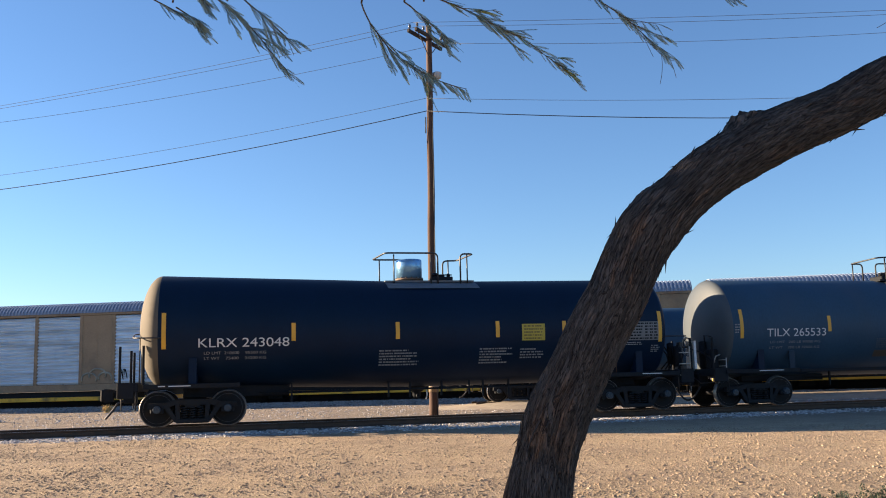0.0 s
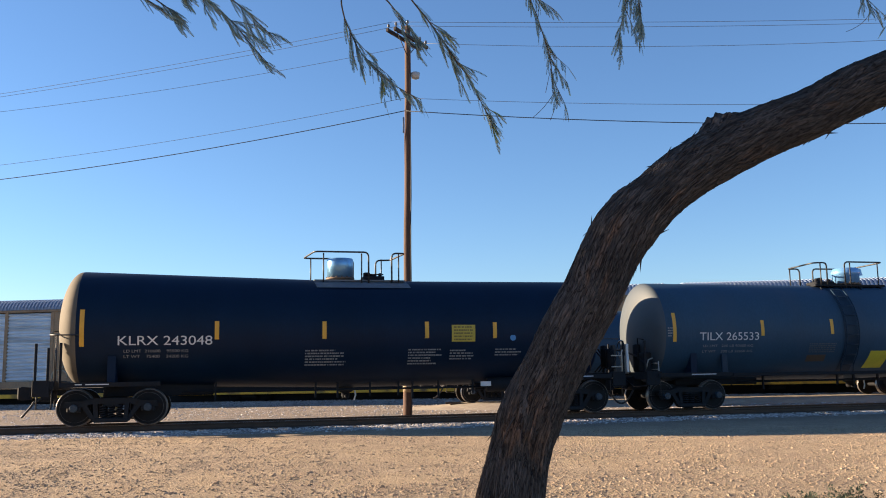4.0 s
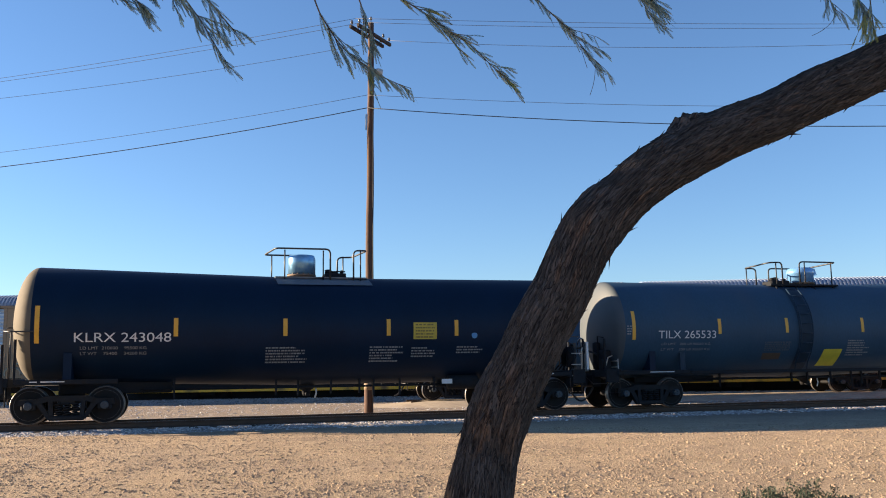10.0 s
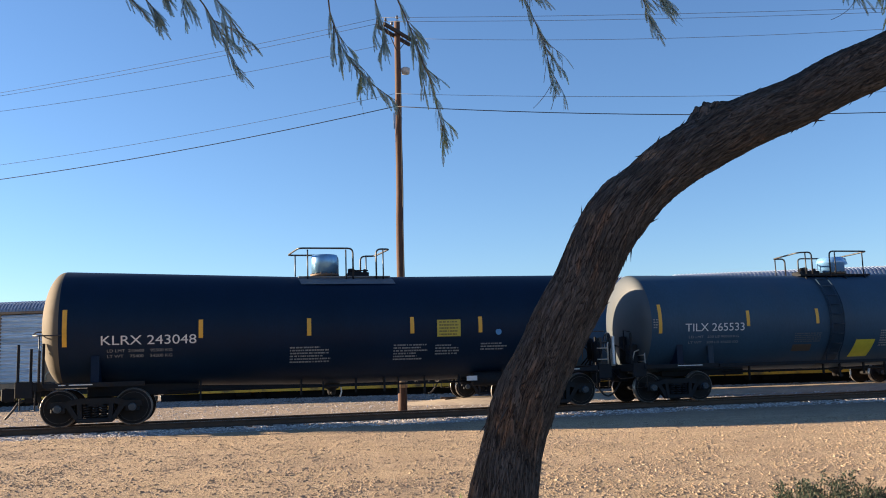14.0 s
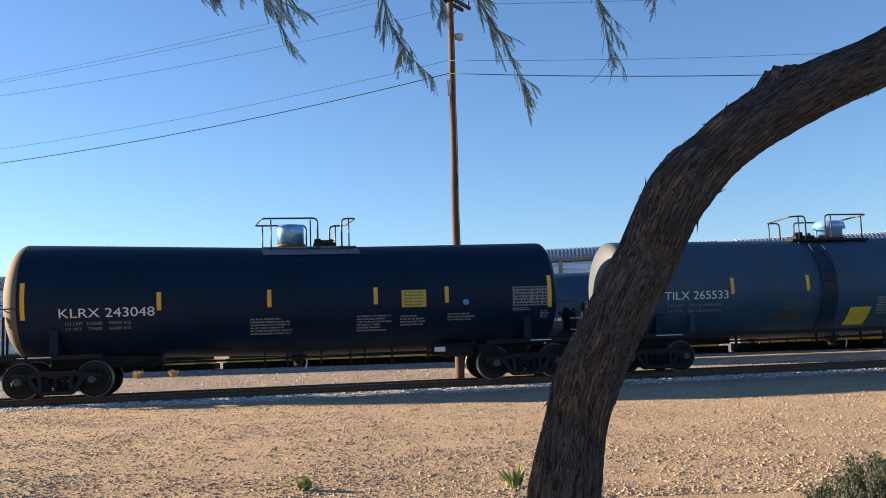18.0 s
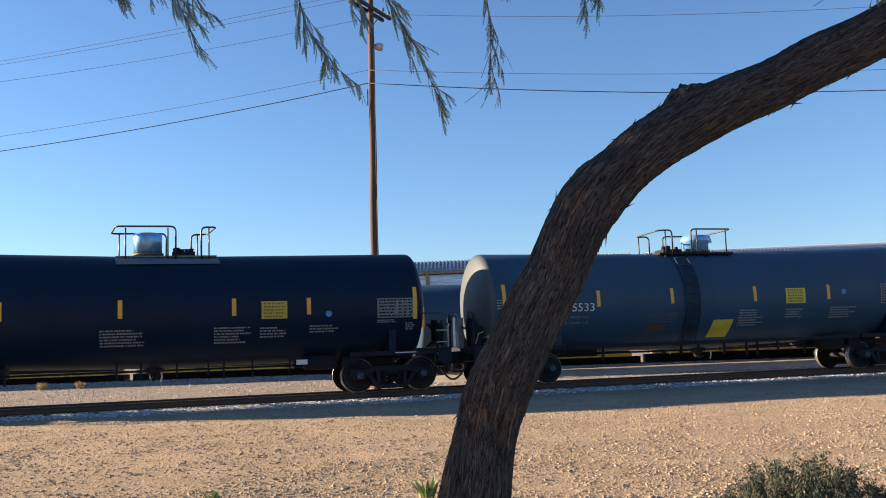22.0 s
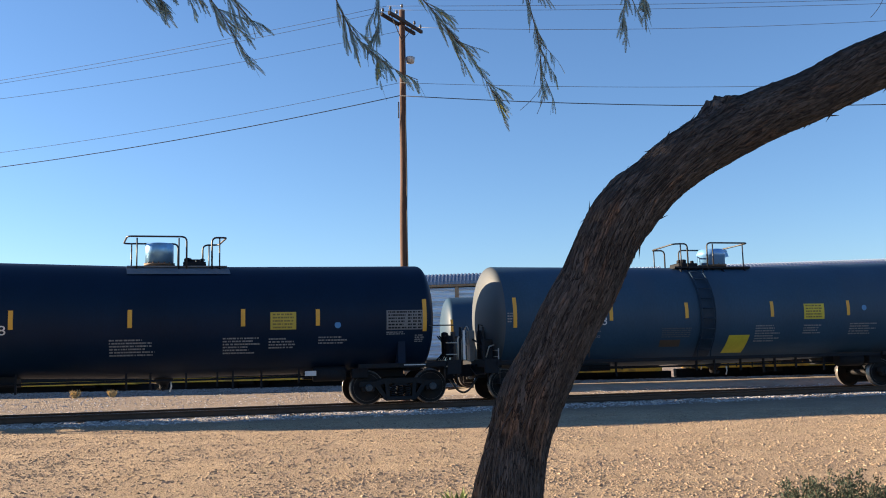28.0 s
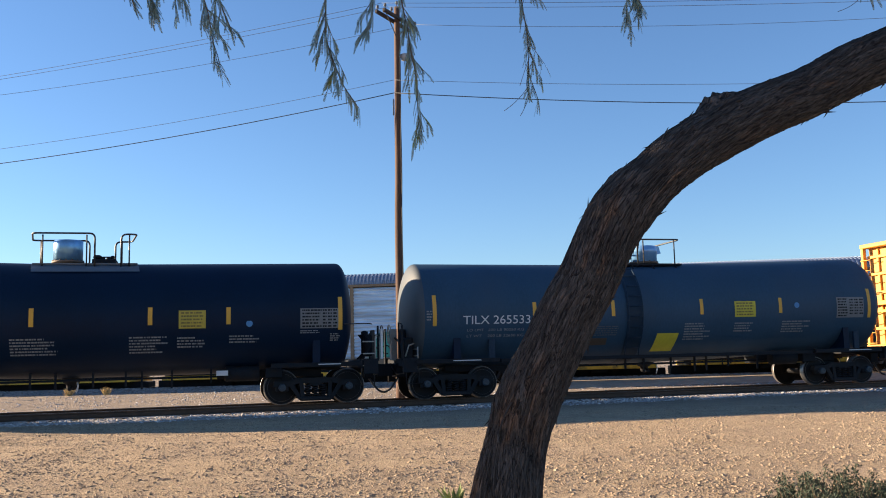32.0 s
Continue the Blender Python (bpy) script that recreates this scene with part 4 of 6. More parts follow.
def ladder_end(car, u, s, loose=False):
    """End platform of a tank car: sill, steps, uncoupling lever and air hose."""
    bm = BM()
    box(bm, (min(u, u + s * 0.42), -1.35, 0.92), (max(u, u + s * 0.42), 1.35, 1.14), 0.015)
    box(bm, (min(u + s * 0.1, u + s * 0.5), -1.38, 0.76), (max(u + s * 0.1, u + s * 0.5), -1.28, 1.16), 0.01)
    box(bm, (min(u + s * 0.1, u + s * 0.5), 1.28, 0.76), (max(u + s * 0.1, u + s * 0.5), 1.38, 1.16), 0.01)
    part("end_sill", bm, M["under"], car)
    for y in (-1.3, 1.3):
        bm = BM()
        tube(bm, [(u + s * 0.05, y, 1.12), (u + s * 0.05, y, 0.46), (u + s * 0.40, y, 0.46), (u + s * 0.40, y, 1.12)], 0.018, 6)
        part("sill_step", bm, M["rail_paint"], car)
    bm = BM()
    tube(bm, [(u + s * 0.46, -1.25, 0.74), (u + s * 0.52, -0.5, 0.72), (u + s * 0.6, -0.12, 0.95)], 0.016, 6)
    part("uncoupling_lever", bm, M["rail_paint"], car)
    bm = BM()
    pts = [(u + s * 0.36, -0.28, 0.74)]
    if loose:
        pts += [(u + s * 0.62, -0.34, 0.62), (u + s * 0.70, -0.36, 0.48), (u + s * 0.84, -0.38, 0.30), (u + s * 0.90, -0.38, 0.24)]
    else:
        for k in range(1, 9):
            q = k / 8
            pts.append((u + s * (0.36 + 0.48 * q), -0.28, 0.74 - 0.52 * math.sin(q * math.pi / 2)))
    tube(bm, pts, 0.03, 7)
    part("brake_hose", bm, M["rail_paint"], car, "black rubber air hose")


def under_gear(car, u0, u1, seed):
    """Piping, outlet valve and hangers below the tank belly."""
    rnd = random.Random(seed)
    for a, b in ((u0 + 0.6, u0 + 3.4), (u1 - 3.4, u1 - 0.6)):
        part("stub_sill", box(BM(), (a, -0.36, 0.72), (b, 0.36, 1.05), 0.02), M["under"], car)
    bm = BM()
    tube(bm, [(u0 + 2.6, -0.55, 0.80), (u1 - 2.6, -0.55, 0.80)], 0.03, 6)
    part("brake_pipe", bm, M["under"], car)
    mid = (u0 + u1) / 2
    for du in (-3.6, -0.95, -0.35, 0.55, 1.35, 1.75, 2.5, 3.5):
        bm = BM()
        x = mid + du
        box(bm, (x - 0.025, -0.62, 0.60 + rnd.uniform(-0.08, 0.06)), (x + 0.025, -0.56, 1.06))
        part("pipe_hanger", bm, M["under"], car)
    bm = BM()
    lathe(bm, [(0.55, 0.09), (0.62, 0.12), (0.70, 0.12), (0.74, 0.2), (0.86, 0.26), (0.99, 0.5)], "z", (mid - 0.05, 0, 0), 20)
    tube(bm, [(mid - 0.05, 0, 0.62), (mid - 0.05, -0.3, 0.58)], 0.05, 8)
    part("outlet_valve", bm, M["under"], car, "bottom outlet valve with skid")
    bm = BM()
    tube(bm, [(mid + 0.15, -0.42, 0.78), (mid + 0.17, -0.43, 0.64), (mid + 0.13, -0.43, 0.5)], 0.022, 6)
    part("valve_cap", bm, M["white"], car, "pale hanging valve cap and chain")
    bm = BM()
    lathe(bm, [(-0.45, 0.16), (-0.42, 0.2), (0.42, 0.2), (0.45, 0.16)], "x", (mid + 4.3, -0.75, 0.86), 20)
    box(bm, (mid + 4.9, -0.95, 0.72), (mid + 5.35, -0.6, 0.98), 0.02)
    part("air_reservoir", bm, M["under"], car)


def saddles(car, us, tall):
    """Bolster webs that carry the tank over the trucks."""
    for u in us:
        bm = BM()
        prism(bm, [(u - 0.22, 0.98), (u + 0.22, 0.98), (u + 0.20, 1.02), (u + 0.10, 1.1), (u + 0.10, tall), (u - 0.10, tall), (u - 0.10, 1.1), (u - 0.20, 1.02)], -1.33, 1.33)
        part("saddle", bm, M["black_tank"], car)
        for y in (-1.43, 1.33):
            part("side_sill", box(BM(), (u - 1.2, y, 0.98), (u + 1.2, y + 0.1, 1.10), 0.01), M["under"], car)


def dome(car, u, z0, r, h, paint, label, lid=False):
    """Sheet metal manway housing on a rusty flange; one has a lid that stands off to the side."""
    bm = BM()
    lathe(bm, [(z0 - 0.12, r * 1.02), (z0 + 0.05, r * 1.02), (z0 + 0.05, r * 1.1), (z0 + 0.10, r * 1.1), (z0 + 0.10, r * 0.98)], "z", (u, 0, 0), 40)
    for k in range(16):
        a = k * math.tau / 16
        lathe(bm, [(z0 + 0.09, 0.018), (z0 + 0.125, 0.018)], "z", (u + r * 1.05 * math.cos(a), r * 1.05 * math.sin(a), 0), 6)
    part("flange", bm, M["flange"], car, "rusty bolted flange ring")
    bm = BM()
    if not lid:
        lathe(bm, [(z0 + 0.101, r), (z0 + h - 0.02, r), (z0 + h, r * 0.96), (z0 + h + 0.005, 0.05)], "z", (u, 0, 0), 48)
    else:
        lathe(bm, [(z0 + 0.101, r), (z0 + h * 0.62, r), (z0 + h * 0.64, r * 1.05), (z0 + h * 0.80, r * 1.05), (z0 + h, r * 0.9), (z0 + h + 0.02, 0.05)], "z", (u, 0, 0), 48)
        prism(bm, [(u + r * 0.7, z0 + h * 0.55), (u + r * 1.28, z0 + h * 0.62), (u + r * 1.12, z0 + h * 0.98), (u + r * 0.7, z0 + h * 1.02)], -0.16, 0.16)
    part("manway_housing", bm, M[paint], car, label)


def black_tank_car():
    AXIS[:] = [(0.02, 0.10), (6.98, -0.08), (13.95, -0.05)]
    car = thing("tank_car", NEAR, "long black railway tank car with white stencils and end tinted as sunlit", "tank car")
    meshes = (wheel_mesh(0.457), cap_mesh(), sideframe_mesh(0.889, 0.457), spring_mesh(0.457))
    # left head coloured as sunlit, right head in the plain shell black
    tank_shell(car, 0.02, 13.95, M["black_tank"], M["head_black"], (0.57, 0.39), "glossy black cylindrical tank shell", M["black_tank"])
    make_truck(car, 0.889, 0.889, 0.457, meshes)
    make_truck(car, 13.265, 0.889, 0.457, meshes)
    coupler(car, -0.62, -1)
    coupler(car, 14.72, 1)
    ladder_end(car, -0.45, -1, True)
    ladder_end(car, 14.42, 1)
    under_gear(car, 0.0, 14.1, 3)
    saddles(car, (0.889, 13.265), 1.75)
    # stripes and writing
    for u, z0, z1 in ((0.17, 1.99, 2.92), (3.46, 2.15, 2.62), (6.24, 2.15, 2.61), (9.04, 2.15, 2.60), (10.98, 2.14, 2.58), (13.89, 1.95, 2.83)):
        decal(car, "reflective_stripe", u - 0.055, u + 0.055, z0, z1, M["stripe"], "orange-yellow reflective stripe")
    decal(car, "placard", 9.74, 10.41, 2.05, 2.51, M["yellow_label"], "faded yellow instruction placard")
    text_bars(car, 9.80, 10.35, 2.47, 5, 0.085, M["placard_ink"], 5, 0.1)
    lettering(car, "KLRX 243048", 1.03, 2.02, 0.24, 2.32, M["white"], "white stencilled car mark KLRX 243048")
    lettering(car, "LD LMT  210600    95500 KG", 1.17, 1.835, 0.075, 1.58, M["faint"], "small white stencilled load limit")
    lettering(car, "LT WT    75400    34200 KG", 1.17, 1.70, 0.075, 1.58, M["faint"], "small white stencilled light weight")
    for k, (a, b, z, n) in enumerate(((5.74, 6.9, 1.86, 6), (8.53, 9.50, 1.86, 6), (9.70, 10.40, 1.83, 4), (11.0, 11.9, 1.85, 3))):
        text_bars(car, a, b, z, n, 0.075, M["faint"], 20 + k)
    bm = BM()
    lathe(bm, [(-0.004, 0.085), (0.0, 0.085)], "y", (11.51, side_point(2.15, 0.004, 11.51), 2.15), 24)
    part("blue_disc", bm, M["blue"], car, "small round blue mark")
    decal(car, "inspection_chart", 12.83, 13.84, 2.0, 2.53, M["label_grey"], "pale grey inspection chart")
    text_bars(car, 12.88, 13.40, 2.50, 6, 0.085, M["under"], 31, 0.2)
    for k in range(3):
        text_bars(car, 13.42 + k * 0.14, 13.53 + k * 0.14, 2.50, 6, 0.085, M["under"], 32 + k, 0.1)
    text_bars(car, 12.83, 13.35, 1.95, 2, 0.05, M["faint"], 36)
    text_bars(car, 13.62, 13.90, 1.86, 4, 0.055, M["faint"], 38)
    for a, b in ((0.05, 0.22), (0.30, 0.85), (13.30, 13.9)):
        part("sill_writing", box(BM(), (a, -1.437, 1.035), (b, -1.431, 1.06)), M["white"], car, "white stencilled line of writing on the sill")
    bm = BM()
    box(bm, (10.68, -1.0, 0.82), (10.98, -0.97, 0.95))
    part("white_plate", bm, M["white"], car, "small white plate")
    # top fittings
    part("platform", box(BM(), (6.06, -0.56, 3.80), (8.64, 0.56, 3.84)), M["platform"], car, "grey top platform")
    bm = BM()
    for (xa, xb, za), (xc, xd, zc) in (((6.03, 8.66, 3.80), (6.07, 8.70, 3.70)), ((6.07, 8.70, 3.70), (6.10, 8.73, 3.58))):
        bm.faces.new([bm.verts.new((x, side_point(z, 0.02, x), z)) for x, z in ((xc, zc), (xd, zc), (xb, za), (xa, za))])
    part("platform_skirt", bm, M["platform"], car, "pale grey anti-slip plate below the platform")
    dome(car, 6.85, 3.84, 0.37, 0.65, "dome_blue", "shiny blue-grey sheet metal housing")
    bm = BM()
    box(bm, (7.48, -0.32, 3.84), (8.08, 0.3, 3.98), 0.02)
    for x, y, r, z in ((7.60, -0.1, 0.10, 4.10), (7.86, 0.1, 0.07, 4.06), (7.98, -0.15, 0.05, 4.08), (7.74, -0.2, 0.06, 4.05)):
        lathe(bm, [(3.97, r), (z - 0.02, r), (z, r * 0.6)], "z", (x, y, 0), 12)
    tube(bm, [(7.5, -0.25, 4.03), (8.06, -0.25, 4.03)], 0.018, 6)
    part("valve_box", bm, M["under"], car, "black valve box")
    bent_rail(car, [(7.31, 0.6, 3.70), (7.31, 0.6, 4.58), (5.86, 0.6, 4.58), (6.06, -0.6, 4.62), (7.58, -0.6, 4.62), (7.58, -0.6, 3.70)])
    bent_rail(car, [(7.98, 0.6, 3.70), (7.98, 0.6, 4.55), (8.42, 0.6, 4.56), (8.63, -0.6, 4.60), (8.24, -0.6, 4.60), (8.24, -0.6, 3.70)])
    for u, y in ((6.31, -0.6), (7.38, -0.6), (6.07, 0.6), (7.12, 0.6), (8.44, -0.6), (8.15, 0.6)):
        part("rail_post", tube(BM(), [(u, y, 3.70), (u, y, 4.58)], 0.02, 7), M["rail_paint"], car)
    # brake end posts and hand rail
    for u, y, z in ((-0.90, -1.3, 2.08), (-0.66, -1.0, 1.98), (-0.34, -1.2, 2.10), (-0.80, 0.9, 2.0)):
        bm = BM()
        box(bm, (u - 0.03, y - 0.035, 1.1), (u + 0.03, y + 0.035, z), 0.006)
        part("end_post", bm, M["under"], car)
    bent_rail(car, [(0.12, -1.52, 2.28), (-0.45, -1.52, 2.28), (-0.62, -1.2, 2.3), (-0.62, -0.6, 2.42), (-0.45, -0.55, 2.42)], 0.018, "grab_iron")
    part("grab_bracket", tube(BM(), [(-0.4, -1.5, 2.3), (-0.4, -1.5, 1.15)], 0.016, 6), M["rail_paint"], car)
    # fittings of the coupled end
    for u, y, z in ((14.95, -1.2, 2.05), (14.98, 0.3, 1.9)):
        bm = BM()
        box(bm, (u - 0.025, y - 0.03, 1.1), (u + 0.025, y + 0.03, z), 0.006)
        part("end_post", bm, M["under"], car)
    bm = BM()
    rim = [(15.16, -0.62 + 0.27 * math.cos(a), 1.80 + 0.27 * math.sin(a)) for a in np.linspace(0, math.tau, 25)]
    tube(bm, rim, 0.016, 6, caps=False)
    for k in range(5):
        a = k * math.tau / 5
        tube(bm, [(15.16, -0.62, 1.80), (15.16, -0.62 + 0.27 * math.cos(a), 1.80 + 0.27 * math.sin(a))], 0.01, 5)
    tube(bm, [(15.16, -0.62, 1.80), (14.9, -0.62, 1.80)], 0.03, 6)
    box(bm, (14.85, -0.72, 1.1), (14.95, -0.52, 1.95), 0.01)
    part("brake_wheel", bm, M["rail_paint"], car, "round black hand brake wheel")
    bent_rail(car, [(14.0, -1.52, 2.1), (14.7, -1.5, 2.1), (14.78, -1.2, 2.1)], 0.018, "grab_iron")
    bm = BM()
    box(bm, (15.0, -1.34, 1.15), (15.06, -1.28, 1.96))
    part("safety_rail", bm, M["white"], car, "pale upright hand hold")
    bent_rail(car, [(14.86, -1.3, 1.12), (14.86, -1.3, 1.78), (15.0, -1.1, 1.78), (15.0, -1.1, 1.12)], 0.022, "end_hoop").data.materials[0] = M["pale_steel"]
    bm = BM()
    lathe(bm, [(1.22, 0.05), (1.24, 0.13), (1.80, 0.13), (1.84, 0.05)], "z", (14.74, -0.75, 0), 16)
    lathe(bm, [(1.30, 0.05), (1.32, 0.10), (1.92, 0.10), (1.95, 0.04)], "z", (14.72, -0.36, 0), 16)
    part("brake_cylinder", bm, M["under"], car, "black upright brake cylinders")
    bm = BM()
    for k in range(5):
        y = -1.15 + 0.28 * k
        tube(bm, [(14.55, y, 1.16), (14.70 + 0.03 * k, y + 0.04, 1.42), (14.80, y + 0.12, 1.55 + 0.08 * (k % 3)), (14.62, y + 0.16, 1.85)], 0.022, 6)
    part("brake_piping", bm, M["under"], car, "dark pipes and levers on the end platform")
    for z in (0.98, 1.3, 1.62):
        part("end_step", tube(BM(), [(14.5, -1.36, z), (14.82, -1.36, z)], 0.016, 6), M["pale_steel"], car, "pale steel foot bar")
    return car


def grey_tank_car():
    AXIS[:] = [(T_U0, -0.07), (23.48, -0.10), (T_U1, 0.09)]
    car = thing("tank_car", NEAR, "dark grey weathered railway tank car coupled behind the black one", "tank car")
    meshes = (wheel_mesh(T_WHEEL), cap_mesh(), sideframe_mesh(T_HALF, T_WHEEL), spring_mesh(T_WHEEL))
    tank_shell(car, T_U0, T_U1, M["grey_tank"], M["head_grey"], (0.37, 0.45), "dull dark grey cylindrical tank shell")
    make_truck(car, T_W1 + T_HALF, T_HALF, T_WHEEL, meshes)
    make_truck(car, T_W3 + T_HALF, T_HALF, T_WHEEL, meshes)
    coupler(car, 15.92, -1)
    coupler(car, 31.35, 1)
    ladder_end(car, 16.1, -1)
    ladder_end(car, 31.05, 1)
    under_gear(car, T_U0 + 0.2, T_U1 - 0.2, 8)
    saddles(car, (T_W1 + T_HALF, T_W3 + T_HALF), 1.75)
    for y in (-1.36, 1.24):
        part("side_sill", box(BM(), (T_W1 + 2.1, y, 0.97), (T_W3 - 0.4, y + 0.12, 1.07), 0.01), M["under"], car)
    for u, z0, z1 in ((16.49, 2.0, 2.85), (19.40, 2.16, 2.63), (21.81, 2.2, 2.66), (24.66, 2.21, 2.67), (27.33, 2.22, 2.68), (30.5, 2.04, 2.94)):
        decal(car, "reflective_stripe", u - 0.055, u + 0.055, z0, z1, M["stripe"], "orange-yellow reflective stripe")
    lettering(car, "TILX 265533", 17.30, 2.04, 0.24, 1.96, M["white"], "white stencilled car mark TILX 265533")
    lettering(car, "LD LMT   200 LB 90050 KG", 17.42, 1.84, 0.07, 1.66, M["faint"], "small worn white stencilled load limit")
    lettering(car, "LT WT    200 LB 32650 KG", 17.42, 1.68, 0.07, 1.66, M["faint"], "small worn white stencilled light weight")
    decal(car, "placard", 25.76, 26.47, 2.12, 2.59, M["bright_yellow"], "yellow instruction placard")
    text_bars(car, 25.82, 26.40, 2.55, 5, 0.085, M["placard_ink"], 45, 0.1)
    decal(car, "yellow_panel", 23.15, 23.85, 1.16, 1.68, M["bright_yellow"], "slanted bright yellow painted panel", slant=0.09)
    decal(car, "orange_patch", 21.0, 21.66, 1.38, 1.58, M["orange_patch"], "faded orange painted patch")
    text_bars(car, 21.02, 22.0, 1.92, 5, 0.06, M["patch_grey"], 90, 0.1)
    bm = BM()
    lathe(bm, [(-0.004, 0.085), (0.0, 0.085)], "y", (27.9, side_point(2.45, 0.004, 27.9), 2.45), 24)
    part("blue_disc", bm, M["blue"], car, "small round blue mark")
    decal(car, "inspection_chart", 29.32, 30.3, 2.05, 2.68, M["label_grey"], "pale grey inspection chart")
    text_bars(car, 29.36, 29.72, 2.64, 7, 0.085, M["under"], 61, 0.2)
    for k in range(3):
        text_bars(car, 29.78 + k * 0.18, 29.92 + k * 0.18, 2.62, 6, 0.085, M["under"], 62 + k, 0.1)
    for k, (a, b, z, n) in enumerate(((24.1, 25.0, 1.96, 7), (25.76, 26.45, 1.95, 4), (27.4, 28.4, 1.98, 5), (16.26, 16.44, 2.42, 4))):
        text_bars(car, a, b, z, n, 0.075, M["faint"], 70 + k)
    for a, b in ((17.0, 17.8), (29.7, 30.5)):
        part("sill_writing", box(BM(), (a, -1.437, 1.035), (b, -1.431, 1.06)), M["white"], car, "white stencilled line of writing on the sill")
    for u in (18.15, 30.05):
        bm = BM()
        box(bm, (u - 0.09, -1.36, 1.06), (u + 0.09, -1.28, 1.62), 0.01)
        part("side_bracket", bm, M["band"], car)
    # a spill stain that follows the round of the tank, and a ladder on it
    bm = BM()
    rows = []
    for k in range(41):
        q = math.tau * k / 40
        j = 0.05 * noise.noise((k * 0.4, 3, 1))
        rows.append([bm.verts.new((u + j, (TANK_R + 0.010) * math.cos(q), TANK_Z + axis_rise(u) + (TANK_R + 0.010) * math.sin(q))) for u in (22.24, 22.74)])
    for r, s in zip(rows, rows[1:]):
        bm.faces.new((r[0], r[1], s[1], s[0])).smooth = True
    bmesh.ops.recalc_face_normals(bm, faces=bm.faces)
    part("centre_band", bm, M["band"], car, "darker spill-stained band round the tank")
    zs = [0.98 + 0.3 * k for k in range(9)] + [3.62]
    for u in (22.26, 22.70):
        part("ladder_stile", tube(BM(), [(u, side_point(min(max(z, 1.2), 3.6), 0.10, u), z) for z in zs], 0.022, 6), M["band"], car)
    for z in zs[1:]:
        part("ladder_rung", tube(BM(), [(22.26, side_point(min(max(z, 1.2), 3.6), 0.10, 22.4), z), (22.70, side_point(min(max(z, 1.2), 3.6), 0.10, 22.6), z)], 0.014, 6), M["band"], car)
    part("platform", box(BM(), (21.98, -0.62, 3.77), (24.58, 0.62, 3.83)), M["under"], car, "dark top platform")
    for u in (22.15, 22.9, 23.6, 24.35):
        part("platform_bracket", tube(BM(), [(u, -0.60, 3.78), (u, -0.74, 3.60)], 0.025, 6), M["under"], car)
    dome(car, 23.60, 3.82, 0.42, 0.60, "dome_cyan", "pale blue painted housing with a lid", True)
    bm = BM()
    box(bm, (22.3, -0.3, 3.83), (22.95, 0.3, 3.97), 0.02)
    for x, y, r, z in ((22.42, -0.1, 0.08, 4.08), (22.66, 0.08, 0.09, 4.12), (22.85, -0.12, 0.06, 4.06)):
        lathe(bm, [(3.96, r), (z - 0.02, r), (z, r * 0.6)], "z", (x, y, 0), 12)
    part("valve_box", bm, M["under"], car, "dark valve box")
    bent_rail(car, [(22.30, 0.6, 3.72), (22.30, 0.6, 4.47), (21.84, 0.6, 4.46), (21.96, -0.6, 4.52), (22.45, -0.6, 4.54), (22.45, -0.6, 3.72)])
    part("rail_post", tube(BM(), [(21.93, 0.6, 3.66), (21.93, 0.6, 4.46)], 0.02, 7), M["rail_paint"], car)
    bent_rail(car, [(22.80, 0.6, 3.72), (22.80, 0.6, 4.48), (24.20, 0.6, 4.48), (24.56, -0.6, 4.57), (23.12, -0.6, 4.57), (23.12, -0.6, 3.72)])
    for u, y in ((22.22, -0.6), (23.32, -0.6), (24.36, -0.6), (24.1, 0.6)):
        part("rail_post", tube(BM(), [(u, y, 3.72), (u, y, 4.54 if y < 0 else 4.46)], 0.02, 7), M["rail_paint"], car)
    # end fittings towards the black car
    bm = BM()
    for y in (-1.25, -0.75):
        tube(bm, [(15.92 - y * 0.1, y, 0.75), (15.92 - y * 0.1, y, 1.45)], 0.016, 6)
    for k in range(4):
        tube(bm, [(16.045, -1.25, 0.85 + k * 0.18), (15.995, -0.75, 0.85 + k * 0.18)], 0.014, 6)
    part("end_ladder", bm, M["pale_steel"], car, "pale worn end ladder")
    bm = BM()
    rim = [(15.52, 0.15 + 0.27 * math.cos(a), 1.85 + 0.27 * math.sin(a)) for a in np.linspace(0, math.tau, 25)]
    tube(bm, rim, 0.018, 6, caps=False)
    for k in range(5):
        a = k * math.tau / 5
        tube(bm, [(15.52, 0.15, 1.85), (15.52, 0.15 + 0.27 * math.cos(a), 1.85 + 0.27 * math.sin(a))], 0.012, 5)
    box(bm, (15.56, 0.0, 1.1), (15.72, 0.3, 2.0), 0.01)
    part("brake_wheel", bm, M["pale_steel"], car, "round hand brake wheel on its stand")
    bm = BM()
    for k in range(6):
        tube(bm, [(15.75 + 0.02 * k, -1.0 + 0.12 * k, 1.2), (15.85 + 0.02 * k, -1.0 + 0.12 * k, 1.5 + 0.05 * (k % 3)), (16.0, -1.0 + 0.14 * k, 1.55)], 0.02, 6)
    part("brake_piping", bm, M["pale_steel"], car, "pale pipes and levers of the hand brake")
    bm = BM()
    box(bm, (15.72, -0.95, 1.14), (15.98, -0.62, 1.72), 0.03)
    lathe(bm, [(1.14, 0.05), (1.16, 0.12), (1.95, 0.12), (1.98, 0.05)], "z", (15.80, -0.35, 0), 14)
    tube(bm, [(15.62, -1.25, 1.35), (15.66, -0.6, 1.62), (15.66, 0.1, 1.75)], 0.03, 6)
    tube(bm, [(15.60, -1.25, 2.08), (15.60, -0.85, 2.14), (15.60, -0.85, 1.2)], 0.02, 6)
    part("brake_cylinder", bm, M["under"], car, "black brake gear on the end platform")
